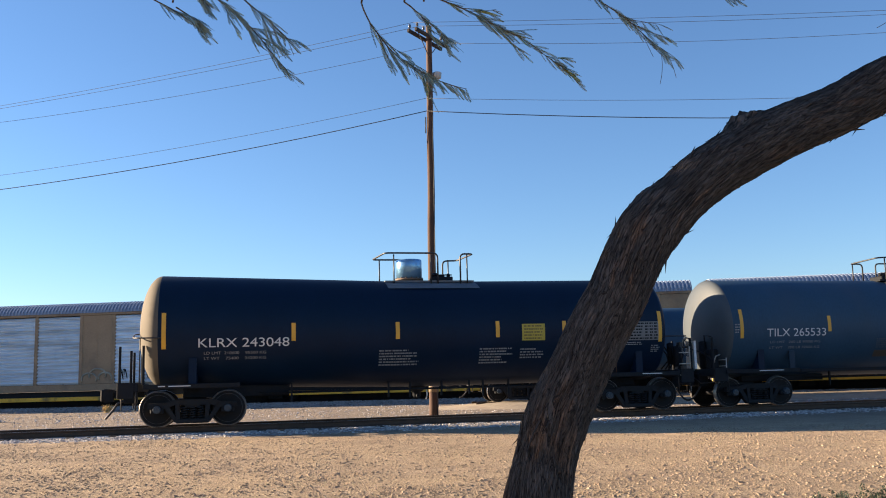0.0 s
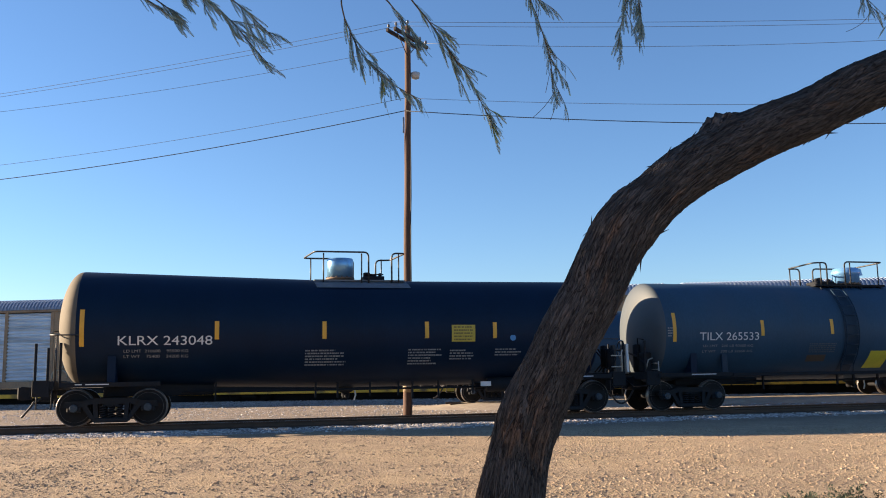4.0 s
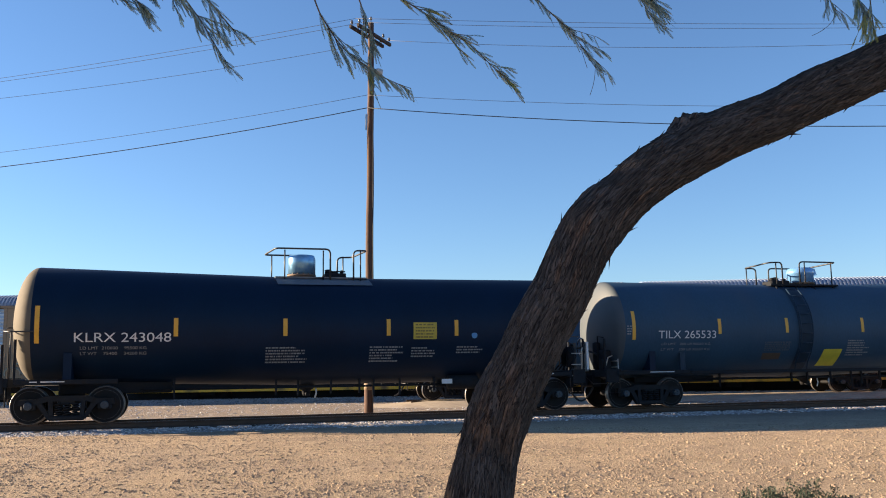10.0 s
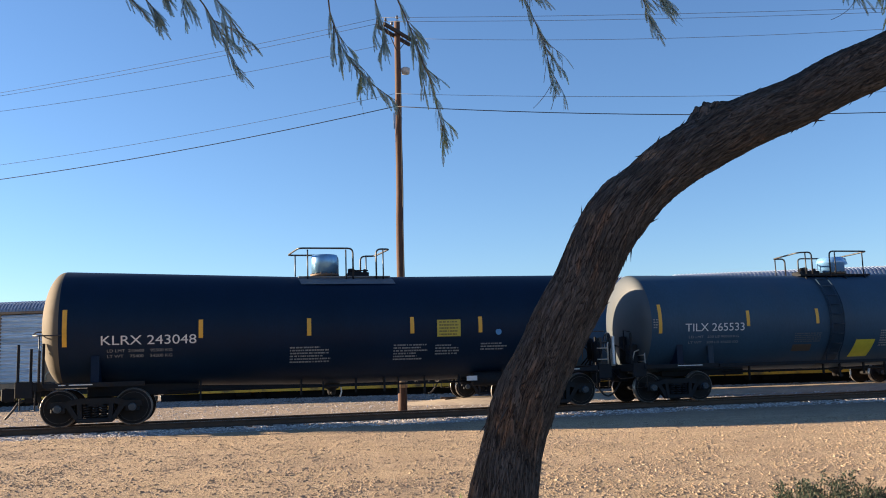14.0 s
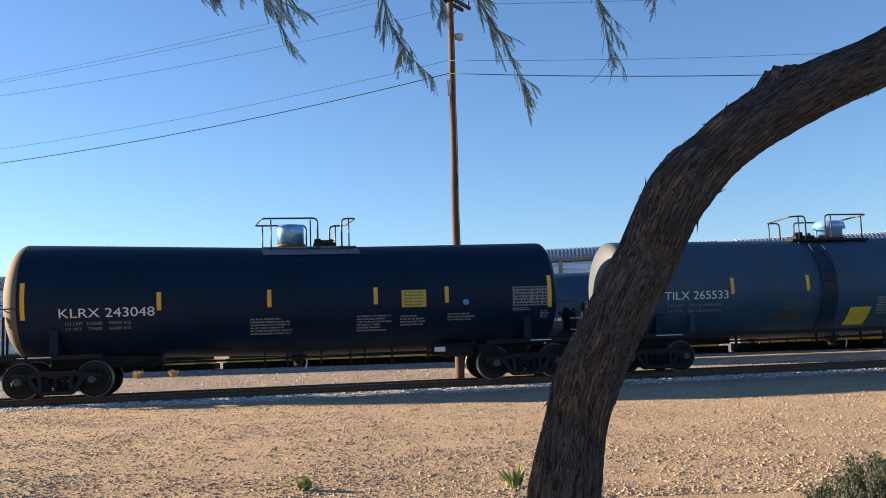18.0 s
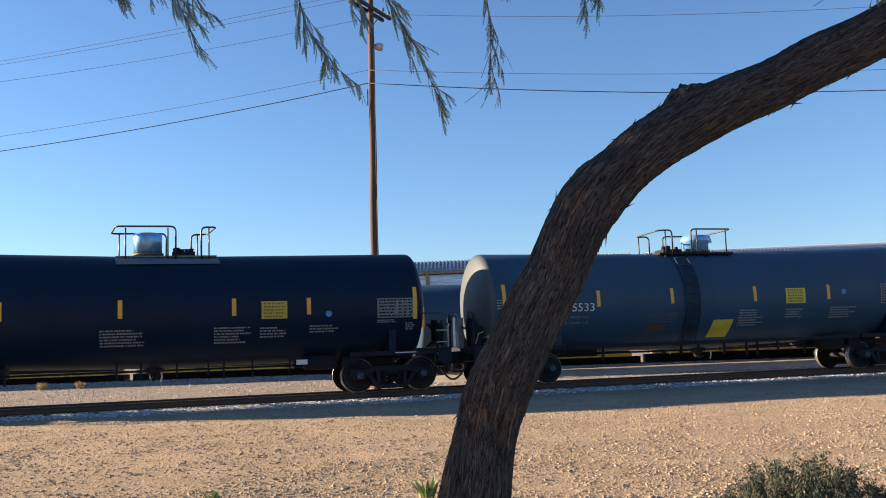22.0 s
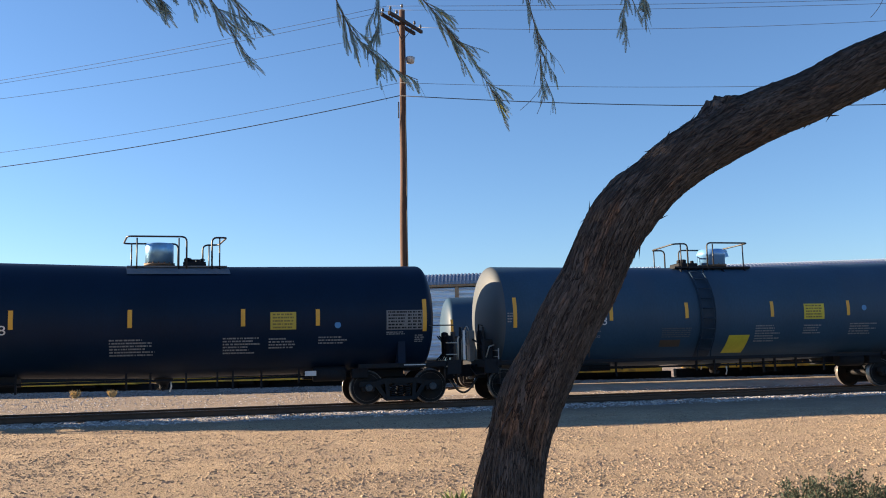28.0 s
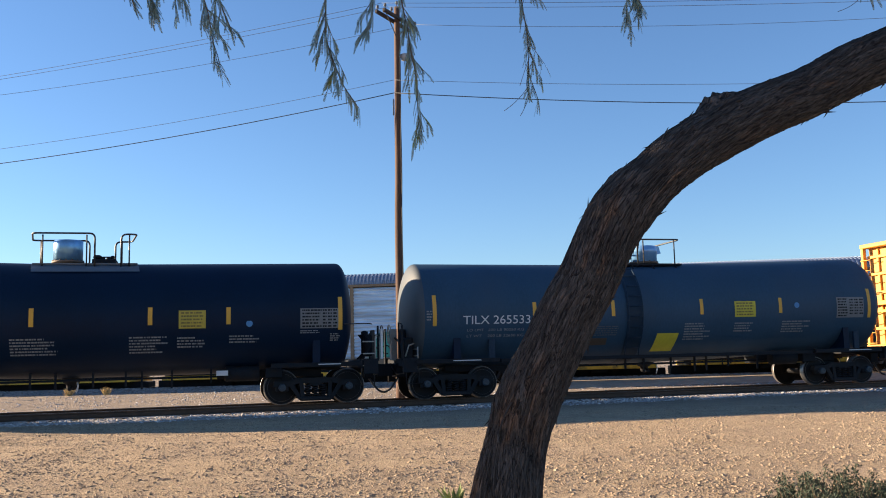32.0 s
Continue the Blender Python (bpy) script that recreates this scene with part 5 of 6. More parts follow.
    for u, y, z in ((15.6, -1.3, 2.05), (15.62, 1.3, 2.05)):
        bm = BM()
        box(bm, (u - 0.025, y - 0.03, 1.1), (u + 0.025, y + 0.03, z), 0.006)
        part("end_post", bm, M["under"], car)
    return car


def hopper_car():
    """The end of a covered hopper that follows the tank cars."""
    car = thing("hopper_car", NEAR, "sunlit orange-yellow covered hopper car with end ladder", "hopper car")
    meshes = (wheel_mesh(0.457), cap_mesh(), sideframe_mesh(0.889, 0.457), spring_mesh(0.457))
    u = HOP_U
    bm = BM()
    prism(bm, [(u + 1.3, 4.56), (u + 13.7, 4.56), (u + 13.7, 3.0), (u + 12.0, 1.3), (u + 3.0, 1.3), (u + 1.3, 3.0)], -1.5, 1.5)
    part("hopper_body", bm, M["hopper"], car, "orange-yellow ribbed hopper body")
    for k in range(8):
        bm = BM()
        x = u + 1.4 + k * 1.72
        box(bm, (x, -1.58, 1.3 + (1.4 if k in (0, 7) else 0)), (x + 0.1, -1.5, 4.6), 0.01)
        box(bm, (x, 1.5, 1.3 + (1.4 if k in (0, 7) else 0)), (x + 0.1, 1.58, 4.6), 0.01)
        part("side_rib", bm, M["hopper"], car)
    bm = BM()
    box(bm, (u, -1.55, 4.57), (u + 15.0, 1.55, 4.71), 0.02)
    box(bm, (u + 0.8, -0.5, 4.71), (u + 14.2, 0.5, 4.87), 0.03)
    part("roof", bm, M["hopper"], car)
    bm = BM()
    for y in (-1.5, 1.38):
        box(bm, (u, y, 1.0), (u + 0.14, y + 0.12, 4.57), 0.01)
    for y in (-0.5, 0.42):
        box(bm, (u + 0.35, y, 1.15), (u + 0.43, y + 0.08, 4.57), 0.01)
    box(bm, (u, -1.5, 2.55), (u + 0.12, 1.5, 2.7), 0.01)
    part("end_frame", bm, M["hopper"], car, "orange-yellow end posts and cross rail")
    bm = BM()
    box(bm, (u + 0.30, -1.44, 1.15), (u + 0.36, 1.44, 4.56), 0.01)
    for z in (1.7, 2.3, 2.95, 3.6, 4.2):
        box(bm, (u + 0.20, -1.42, z), (u + 0.30, 1.42, z + 0.10), 0.01)
    for y in (-0.98, 0.0, 0.9):
        box(bm, (u + 0.22, y, 1.2), (u + 0.30, y + 0.1, 4.5), 0.01)
    part("end_panel", bm, M["hopper"], car, "orange-yellow ribbed end wall")
    for y0 in (-1.45, 0.95):
        for k in range(9):
            part("ladder_rung", tube(BM(), [(u - 0.06, y0, 1.25 + 0.36 * k), (u - 0.06, y0 + 0.5, 1.25 + 0.36 * k)], 0.018, 6), M["hopper"], car)
    bm = BM()
    box(bm, (u - 0.1, -1.45, 0.95), (u + 15.1, 1.45, 1.2), 0.02)
    part("underframe", bm, M["hopper"], car)
    coupler(car, u - 0.1, -1)
    make_truck(car, u + 1.9, 0.889, 0.457, meshes)
    make_truck(car, u + 13.1, 0.889, 0.457, meshes)
    return car


train = [black_tank_car(), grey_tank_car(), hopper_car()]


# ---------------------------------------------------------------- the trains behind
def rack_car(x_left, seed, solid, sill, graffiti=False):
    """An enclosed car carrier: yellow flat car, tan posts, ribbed grey panels and a rounded ribbed roof."""
    car = thing("car_carrier", FAR @ pose(x_left, 0, 0), "enclosed railway car carrier, ribbed grey panels, tan posts, yellow deck", "rail car", "car carriers")
    L, top, eave, deck = 27.2, RACK_TOP, RACK_TOP - 0.62, RACK_DECK
    bm = BM()
    box(bm, (0.3, -1.5, sill), (L - 0.3, 1.5, sill + 0.22), 0.02)
    part("deck", bm, M["flat_yellow"], car, "yellow flat car sill")
    bm = BM()
    box(bm, (0.4, -1.3, sill + 0.225), (L - 0.4, 1.3, deck - 0.30))
    part("underframe", bm, M["under"], car)
    # deep centre sill, run full length as a dark fill for the under-deck shade
    part("shade_fill_sill", box(BM(), (-0.3, -0.5, deck - 1.14), (L + 0.3, 0.5, sill - 0.005), 0.02), M["under"], car)
    bm = BM()
    box(bm, (0.1, -1.52, deck - 0.28), (L - 0.1, 1.52, deck + 0.10), 0.02)
    part("lower_rail", bm, M["rack_tan"], car, "tan lower side rail")
    bm = BM()
    box(bm, (0.05, -1.53, eave - 0.14), (L - 0.05, 1.53, eave), 0.02)
    part("upper_rail", bm, M["rack_tan"], car)
    # panels with horizontal ribs, one object each; the last bays are narrower
    edges = [2.72 * k for k in range(9)] + [23.70, 25.45, L]
    ribs = 19
    h = (eave - 0.14 - deck - 0.16) / ribs
    out = []
    for k in range(ribs):
        z = deck + 0.12 + k * h
        out += [(z, -1.40), (z + h * 0.28, -1.40), (z + h * 0.36, -1.49), (z + h * 0.58, -1.50), (z + h * 0.98, -1.41)]
    panels = {}
    for k, (x0, x1) in enumerate(zip(edges, edges[1:])):
        wide = round(x1 - x0, 2)
        if wide not in panels:
            bm = BM()
            a = [bm.verts.new((0.0, y, z)) for z, y in out]
            b = [bm.verts.new((wide - 0.2, y, z)) for z, y in out]
            for i in range(len(out) - 1):
                bm.faces.new((a[i], b[i], b[i + 1], a[i + 1]))
            panels[wide] = bpy.data.meshes.new("panel")
            bm.to_mesh(panels[wide])
            bm.free()
            panels[wide].materials.append(M["rack_panel"])
        if k in solid:
            bm = BM()
            box(bm, (x0 + 0.1, -1.495, deck + 0.11), (x1 - 0.1, 1.495, eave - 0.15), 0.01)
            box(bm, ((x0 + x1) / 2 - 0.015, -1.503, deck + 0.15), ((x0 + x1) / 2 + 0.015, -1.494, eave - 0.2))
            part("solid_panel", bm, M["rack_tan"], car, "plain tan sheet panel")
        else:
            again("panel", panels[wide], car, pose(x0 + 0.1, 0, 0), "ribbed grey steel panel")
    bm = BM()
    box(bm, (-0.1, -1.515, deck + 0.10), (0.1, 1.515, eave - 0.14), 0.015)
    post = bpy.data.meshes.new("post")
    bm.to_mesh(post)
    bm.free()
    post.materials.append(M["rack_tan"])
    for x in edges:
        again("post", post, car, pose(min(max(x, 0.12), L - 0.12), 0, 0), "tan upright post")
    part("far_side", box(BM(), (0.1, 1.44, deck + 0.10), (L - 0.1, 1.49, eave - 0.14)), M["rack_panel"], car)
    # roof with cross ribs
    bm = BM()
    prof = [(-1.52, eave), (-1.5, eave + 0.12), (-1.25, eave + 0.42), (-0.8, top - 0.04), (0, top), (0.8, top - 0.04), (1.25, eave + 0.42), (1.5, eave + 0.12), (1.52, eave)]
    rows = []
    for i in range(int(L / 0.2)):
        for dx, d in ((0.0, 0.0), (0.10, 0.0), (0.11, 0.05), (0.19, 0.05)):
            rows.append([bm.verts.new((i * 0.2 + dx, y * (1 + d * 0.5), z + (d if 0 < j < 8 else 0))) for j, (y, z) in enumerate(prof)])
    for r, s in zip(rows, rows[1:]):
        for j in range(8):
            bm.faces.new((r[j], s[j], s[j + 1], r[j + 1]))
    part("roof", bm, M["rack_roof"], car, "grey ribbed rounded roof")
    # end doors
    for x, s in ((0.02, -1), (L - 0.02, 1)):
        bm = BM()
        for y in (-1.48, 0.0):
            box(bm, (min(x, x - s * 0.08), y + 0.02, deck + 0.05), (max(x, x - s * 0.08), y + 1.46, eave + 0.2), 0.01)
        part("end_door", bm, M["rack_tan"], car, "tan folding end doors")
        bm = BM()
        prism(bm, [(-1.5, eave), (1.5, eave), (1.2, eave + 0.42), (0.75, top - 0.06), (-0.75, top - 0.06), (-1.2, eave + 0.42)], 0, 0.06)
        bmesh.ops.rotate(bm, verts=bm.verts, matrix=Matrix.Rotation(math.pi / 2, 3, 'Z'))
        bmesh.ops.translate(bm, verts=bm.verts, vec=(x - s * 0.01, 0, 0))
        part("roof_end", bm, M["rack_tan"], car)
    bm = BM()
    lathe(bm, [(-0.07, 0.1), (-0.07, 0.40), (0.05, 0.40), (0.07, 0.43), (0.09, 0.1)], "y", (0, 0, 0), 24)
    wheel = bpy.data.meshes.new("wheel")
    bm.to_mesh(wheel)
    bm.free()
    wheel.materials.append(M["wheel"])
    for u in (4.6, L - 3.2):
        bm = BM()
        box(bm, (u - 1.1, -1.08, 0.42), (u + 1.1, -0.92, 0.62), 0.02)
        box(bm, (u - 0.4, -1.1, 0.2), (u + 0.4, -0.92, 0.6), 0.02)
        tr = part("truck", bm, M["truck"], car)
        for du in (-0.85, 0.85):
            for y in (-0.755, 0.755):
                again("wheel", wheel, tr, pose(u + du, y, 0.40))
    if seed == 40:
        bm = BM()
        for gx, gz, sc in ((24.15, 1.75, 0.26), (24.4, 1.78, 0.24), (25.75, 1.78, 0.26), (26.1, 1.8, 0.3), (26.45, 1.8, 0.24)):
            pts = [(gx + sc * (0.5 * math.sin(a * 1.3 + gx) + 0.1 * a), -1.52, gz + sc * 1.1 * math.cos(a * 2.1 + gx)) for a in np.linspace(0, 4.2, 18)]
            tube(bm, pts, 0.022, 4)
        part("scrawl", bm, M["under"], car, "dark spray-painted scrawl on the lower panel")
        bm = BM()
        for gx, gz, r in ((22.3, 1.55, 0.45), (22.8, 1.75, 0.5), (23.25, 1.6, 0.4)):
            pts = [(gx + r * math.cos(a), -1.51, gz + r * 0.7 * math.sin(a)) for a in np.linspace(-0.4, 3.6, 14)]
            tube(bm, pts, 0.05, 4)
        part("faded_scrawl", bm, M["pale_scrawl"], car, "faded grey-green painted loops")
    if graffiti:
        gx = GRAFFITI_X - x_left
        bm = BM()
        prism(bm, [(gx, deck + 0.15), (gx + 2.3, deck + 0.15), (gx + 2.3, deck + 0.9), (gx + 1.9, deck + 1.15), (gx + 1.45, deck + 1.05), (gx + 1.2, deck + 1.5), (gx + 0.6, deck + 1.45), (gx + 0.35, deck + 1.0), (gx, deck + 0.9)], -1.56, -1.535)
        g = part("graffiti", bm, M["teal"], car, "teal spray-painted shape on the lower panels")
        bm = BM()
        for k in range(3):
            pts = [(gx + 0.25 + 0.7 * k + 0.22 * math.cos(a), -1.57, deck + 0.55 + 0.22 * math.sin(a)) for a in np.linspace(0.3, 5.2, 14)]
            tube(bm, pts, 0.03, 5)
        part("outline", bm, M["under"], g, "dark painted outlines")
    return car


def middle_tank(x_left, length):
    AXIS[:] = [(0.0, 0.0), (1.0, 0.0)]
    car = thing("tank_car", MID @ pose(x_left, 0, 0), "grey railway tank car standing on the middle track", "tank car", "standing tank cars")
    tank_shell(car, 0.30, length - 0.75, M["grey_tank"], M["grey_tank"], (0.37, 0.4), "dull grey tank shell")
    meshes = (wheel_mesh(0.457), cap_mesh(), sideframe_mesh(0.889, 0.457), spring_mesh(0.457))
    count = len(MOVING_WHEELS)
    make_truck(car, 1.9, 0.889, 0.457, meshes)
    make_truck(car, length - 1.9, 0.889, 0.457, meshes)
    del MOVING_WHEELS[count:]
    saddles(car, (1.9, length - 1.9), 1.75)
    under_gear(car, 0.75, length - 0.75, 12)
    coupler(car, -0.2, -1)
    coupler(car, length + 0.2, 1)
    ladder_end(car, 0.25, -1)
    ladder_end(car, length - 0.25, 1)
    decal(car, "reflective_stripe", 0.16, 0.27, 2.0, 2.9, M["stripe"], "orange-yellow reflective stripe")
    decal(car, "reflective_stripe", length - 1.06, length - 0.95, 2.0, 2.9, M["stripe"], "orange-yellow reflective stripe")
    bm = BM()
    for k in range(5):
        box(bm, (2.2 + k * 0.24, side_point(1.9, 0.006) - 0.004, 1.8), (2.36 + k * 0.24, side_point(1.9, 0.006), 2.05))
    part("marking", bm, M["white"], car, "white stencilled marks")
    bent_rail(car, [(0.75, -1.52, 2.1), (0.25, -1.5, 2.1), (0.05, -1.2, 2.1)], 0.02, "grab_iron")
    z0 = TANK_Z + TANK_R
    bm = BM()
    lathe(bm, [(z0 - 0.1, 0.4), (z0 + 0.3, 0.4), (z0 + 0.34, 0.1)], "z", (length / 2, 0, 0), 24)
    part("manway_housing", bm, M["dome_blue"], car)
    return car


for k, x in enumerate(RACK_X):
    rack_car(x, 40 + k, ((8,), (9, 10), (8,))[k], (0.34, 0.37, 0.46)[k], graffiti=(k == 1))
for x, length in MID_CARS:
    middle_tank(x, length)


# ---------------------------------------------------------------- utility pole and wires
def utility_pole():
    x, y = POLE_XY
    pole = thing("utility_pole", pose(x, y, GROUND_Z, 0, POLE_LEAN, 0), "tall weathered wooden utility pole with slanting cross-arms", "utility pole")
    top = POLE_TOP - GROUND_Z
    rnd = random.Random(4)
    pts = [(0.015 * rnd.uniform(-1, 1), 0.015 * rnd.uniform(-1, 1), -0.5 + (top + 0.5) * k / 14) for k in range(15)]
    part("shaft", tube(BM(), pts, [0.165 - 0.06 * k / 14 for k in range(15)], 16), M["pole"], pole, "sun-bleached brown wooden shaft")
    bm = BM()
    lathe(bm, [(1.05, 0.176), (1.35, 0.174)], "z", seg=16)
    part("base_band", bm, M["rack_tan"], pole, "faded yellow band near the foot")
    zt = ARM_Z - GROUND_Z
    for dy in (-0.16, 0.16):
        arm = BM()
        box(arm, (-1.15, -0.05, -0.06), (1.15, 0.05, 0.06), 0.008)
        ob = part("cross_arm", arm, M["arm"], pole, "dark wooden cross-arm")
        away = math.radians(ARM_YAW + 90)
        ob.matrix_basis = pose(dy * math.cos(away), dy * math.sin(away), zt, 0, 0, ARM_YAW)
        for q, xx in enumerate((-1.05, -0.62, 0.62, 1.05)):
            bm = BM()
            lathe(bm, [(0.05, 0.012), (0.14, 0.012), (0.14, 0.045), (0.18, 0.055), (0.20, 0.04), (0.22, 0.05), (0.26, 0.03)], "z", (xx, 0, 0), 12)
            part("insulator", bm, M["ceramic"], ob, "pale ceramic insulator")
    bm = BM()
    lathe(bm, [(0, 0.012), (0.12, 0.012), (0.12, 0.045), (0.20, 0.05), (0.24, 0.03)], "z", (0, 0, top), 12)
    part("insulator", bm, M["ceramic"], pole, "pale ceramic insulator")
    c, s = math.cos(math.radians(ARM_YAW)), math.sin(math.radians(ARM_YAW))
    for d in (-1, 1):
        part("arm_brace", tube(BM(), [(d * 0.72 * c, d * 0.72 * s - 0.2, zt - 0.03), (0, -0.17, zt - 0.75)], 0.016, 6), M["arm"], pole)
    bm = BM()
    zl = LAMP_Z - GROUND_Z
    tube(bm, [(0.10, 0.0, zl), (0.18, 0.03, zl)], 0.035, 8)
    lathe(bm, [(-0.12, 0.06), (-0.10, 0.14), (0.10, 0.17), (0.13, 0.12)], "z", (0.29, 0.05, zl), 16)
    part("light_fixture", bm, M["lamp"], pole, "small pale grey light housing on a short arm")
    bm = BM()
    tube(bm, [(-0.16, -0.02, 10.9 - GROUND_Z + dz) for dz in (-0.5, -0.2, 0.1)], 0.02, 6)
    part("wire_bracket", bm, M["wire"], pole)
    part("ground_wire", tube(BM(), [(0.12, -0.13, 0.0), (0.11, -0.12, top * 0.5), (0.09, -0.1, top * 0.9)], 0.012, 5), M["wire"], pole)
    return pole


utility_pole()


def wire(a, b, sag, r, label):
    a, b = Vector(a), Vector(b)
    pts = []
    for k in range(33):
        t = k / 32
        p = a.lerp(b, t)
        p.z -= sag * 4 * t * (1 - t)
        pts.append(p)
    ob = part("overhead_wire", tube(BM(), pts, r, 5), M["wire"] if r > 0.01 else M["thin_wire"])
    tagged(ob, label, "wire", "overhead wires")


for a, b, sag, r in WIRES:
    wire(a, b, sag, r, "thin dark overhead wire running from the utility pole")


# ---------------------------------------------------------------- trees
def smooth_path(pts, n):
    """Catmull-Rom through rows of (x, y, z, r)."""
    pts = [np.array(p, float) for p in pts]
    pts = [2 * pts[0] - pts[1]] + pts + [2 * pts[-1] - pts[-2]]
    out = []
    for i in range(1, len(pts) - 2):
        for k in range(n):
            t = k / n
            a, b, c, d = pts[i - 1:i + 3]
            out.append(0.5 * (2 * b + (c - a) * t + (2 * a - 5 * b + 4 * c - d) * t * t + (3 * b - a - 3 * c + d) * t ** 3))
    out.append(pts[-2])
    return out


def bark_limb(rows, seg=56, n=16, rough=1.0, knots=()):
    """A limb with furrowed bark: ridges run along it, with knots where it was cut."""
    path = [tuple(float(c) for c in q) for q in smooth_path(rows, n)]
    bm = BM()
    rings, ref, s = [], None, 0.0
    for i, q in enumerate(path):
        p = Vector(q[:3])
        d = (Vector(path[min(i + 1, len(path) - 1)][:3]) - Vector(path[max(i - 1, 0)][:3])).normalized()
        if i:
            s += (p - Vector(path[i - 1][:3])).length
        if ref is None:
            ref = Vector((0, -1, 0))
        a = (ref - d * ref.dot(d)).normalized()
        ref = a
        b = d.cross(a)
        ring = []
        for k in range(seg):
            t = k * math.tau / seg
            ca, sa = math.cos(t), math.sin(t)
            twist = t + s * 0.5
            c1, s1 = math.cos(twist), math.sin(twist)
            ridge = 0.0
            for fr, fs, am in ((3.2, 0.7, 0.45), (8, 1.2, 0.55), (17, 2.2, 0.55), (30, 4.5, 0.45)):
                ridge += am * (0.45 - 1.6 * abs(noise.noise((c1 * fr, s1 * fr, s * fs + fr))))
            lump = noise.noise((ca * 1.1, sa * 1.1, s * 1.1 + 9))
            r = q[3] * (1 + rough * (0.062 * ridge + 0.045 * lump))
            for ks, ka, kr, kh in knots:
                dd = ((s - ks) / kr) ** 2 + ((math.atan2(math.sin(t - ka), math.cos(t - ka))) * q[3] / kr) ** 2
                if dd < 4:
                    r += kh * math.exp(-dd * 1.3) * (1 + 0.9 * noise.noise((t * 9, s * 25, 3)))
            ring.append(bm.verts.new(p + r * (ca * a + sa * b)))
        rings.append(ring)
    uv = bm.loops.layers.uv.new("UVMap")
    along = [0.0]
    for a, b in zip(path, path[1:]):
        along.append(along[-1] + (Vector(b[:3]) - Vector(a[:3])).length)
    girth = math.tau * rows[len(rows) // 2][3]
    for i, (r, q) in enumerate(zip(rings, rings[1:])):
        for k in range(seg):
            f = bm.faces.new((r[k], r[(k + 1) % seg], q[(k + 1) % seg], q[k]))
            f.smooth = True
            for loop, (du, dv) in zip(f.loops, ((0, 0), (1, 0), (1, 1), (0, 1))):
                v = along[i + dv]
                loop[uv].uv = ((k + du) / seg * girth + v * 0.08, v)
    bm.faces.new(rings[0][::-1])
    bm.faces.new(rings[-1])
    return bm, path


def bark_shreds(bm, path, count, rnd, size=0.05):
    """Loose strips of bark that stand off the limb."""
    for _ in range(count):
        i = rnd.randrange(2, len(path) - 3)
        p, q = Vector(path[i][:3]), Vector(path[i + 1][:3])
        d = (q - p).normalized()
        t = rnd.uniform(0, math.tau)
        a = d.cross(Vector((0.3, 1, 0.2))).normalized()
        out = (math.cos(t) * a + math.sin(t) * d.cross(a)).normalized()
        L, w = rnd.uniform(0.5, 1.7) * size, rnd.uniform(0.06, 0.16) * size
        base = p + out * path[i][3] * 0.97
        side = d.cross(out) * w
        sgn = rnd.choice((-1, 1))
        tip = base + d * sgn * L + out * (0.004 + L * rnd.uniform(0.0, 0.10) + L * (rnd.uniform(0.12, 0.30) if rnd.random() < 0.10 else 0))
        v = [bm.verts.new(x) for x in (base - side, base + side, tip + side * 0.3, tip - side * 0.3, base - side - out * 0.012, base + side - out * 0.012)]
        bm.faces.new(v[:4])
        bm.faces.new((v[4], v[3], v[2], v[5]))
        bm.faces.new((v[4], v[0], v[3]))
        bm.faces.new((v[5], v[2], v[1]))


def leaf_blade(bm, base, way, length, width, side, mi=0):
    """One slim leaf with a folded midrib."""
    tip = base + way * length
    mid = base + way * length * 0.5 + side.cross(way) * width * 0.35
    a, b = base.lerp(tip, 0.45) + side * width * 0.5, base.lerp(tip, 0.45) - side * width * 0.5
    v = [bm.verts.new(x) for x in (base, a, tip, b, mid)]
    for q in ((0, 1, 4), (1, 2, 4), (2, 3, 4), (3, 0, 4)):
        bm.faces.new([v[i] for i in q]).material_index = mi


def pinna(verts, faces, tints, base, way, length, side, tint, rnd):
    """One feathery leaf: two close rows of small leaflets along a drooping rib."""
    n = max(6, int(length / 0.0065))
    p, step = base.copy(), length / n
    for k in range(n):
        way = (way + Vector((0, 0, -0.035))).normalized()
        q = p + way * step
        size = 0.0078 * math.sin(math.pi * (0.12 + 0.8 * k / n)) * rnd.uniform(0.85, 1.15) + 0.002
        for s in (-1, 1):
            d = (way * 0.8 + side * s * 0.75).normalized()
            w = way.cross(side).cross(d).normalized() * 0.0023
            o = len(verts)
            verts.extend((p, p + d * size * 0.5 + w, p + d * size, p + d * size * 0.5 - w))
            faces.append((o, o + 1, o + 2, o + 3))
            tints.append(tint)
        o = len(verts)
        w = side * 0.0008
        verts.extend((p - w, p + w, q + w, q - w))
        faces.append((o, o + 1, o + 2, o + 3))
        tints.append(tint)
        p = q


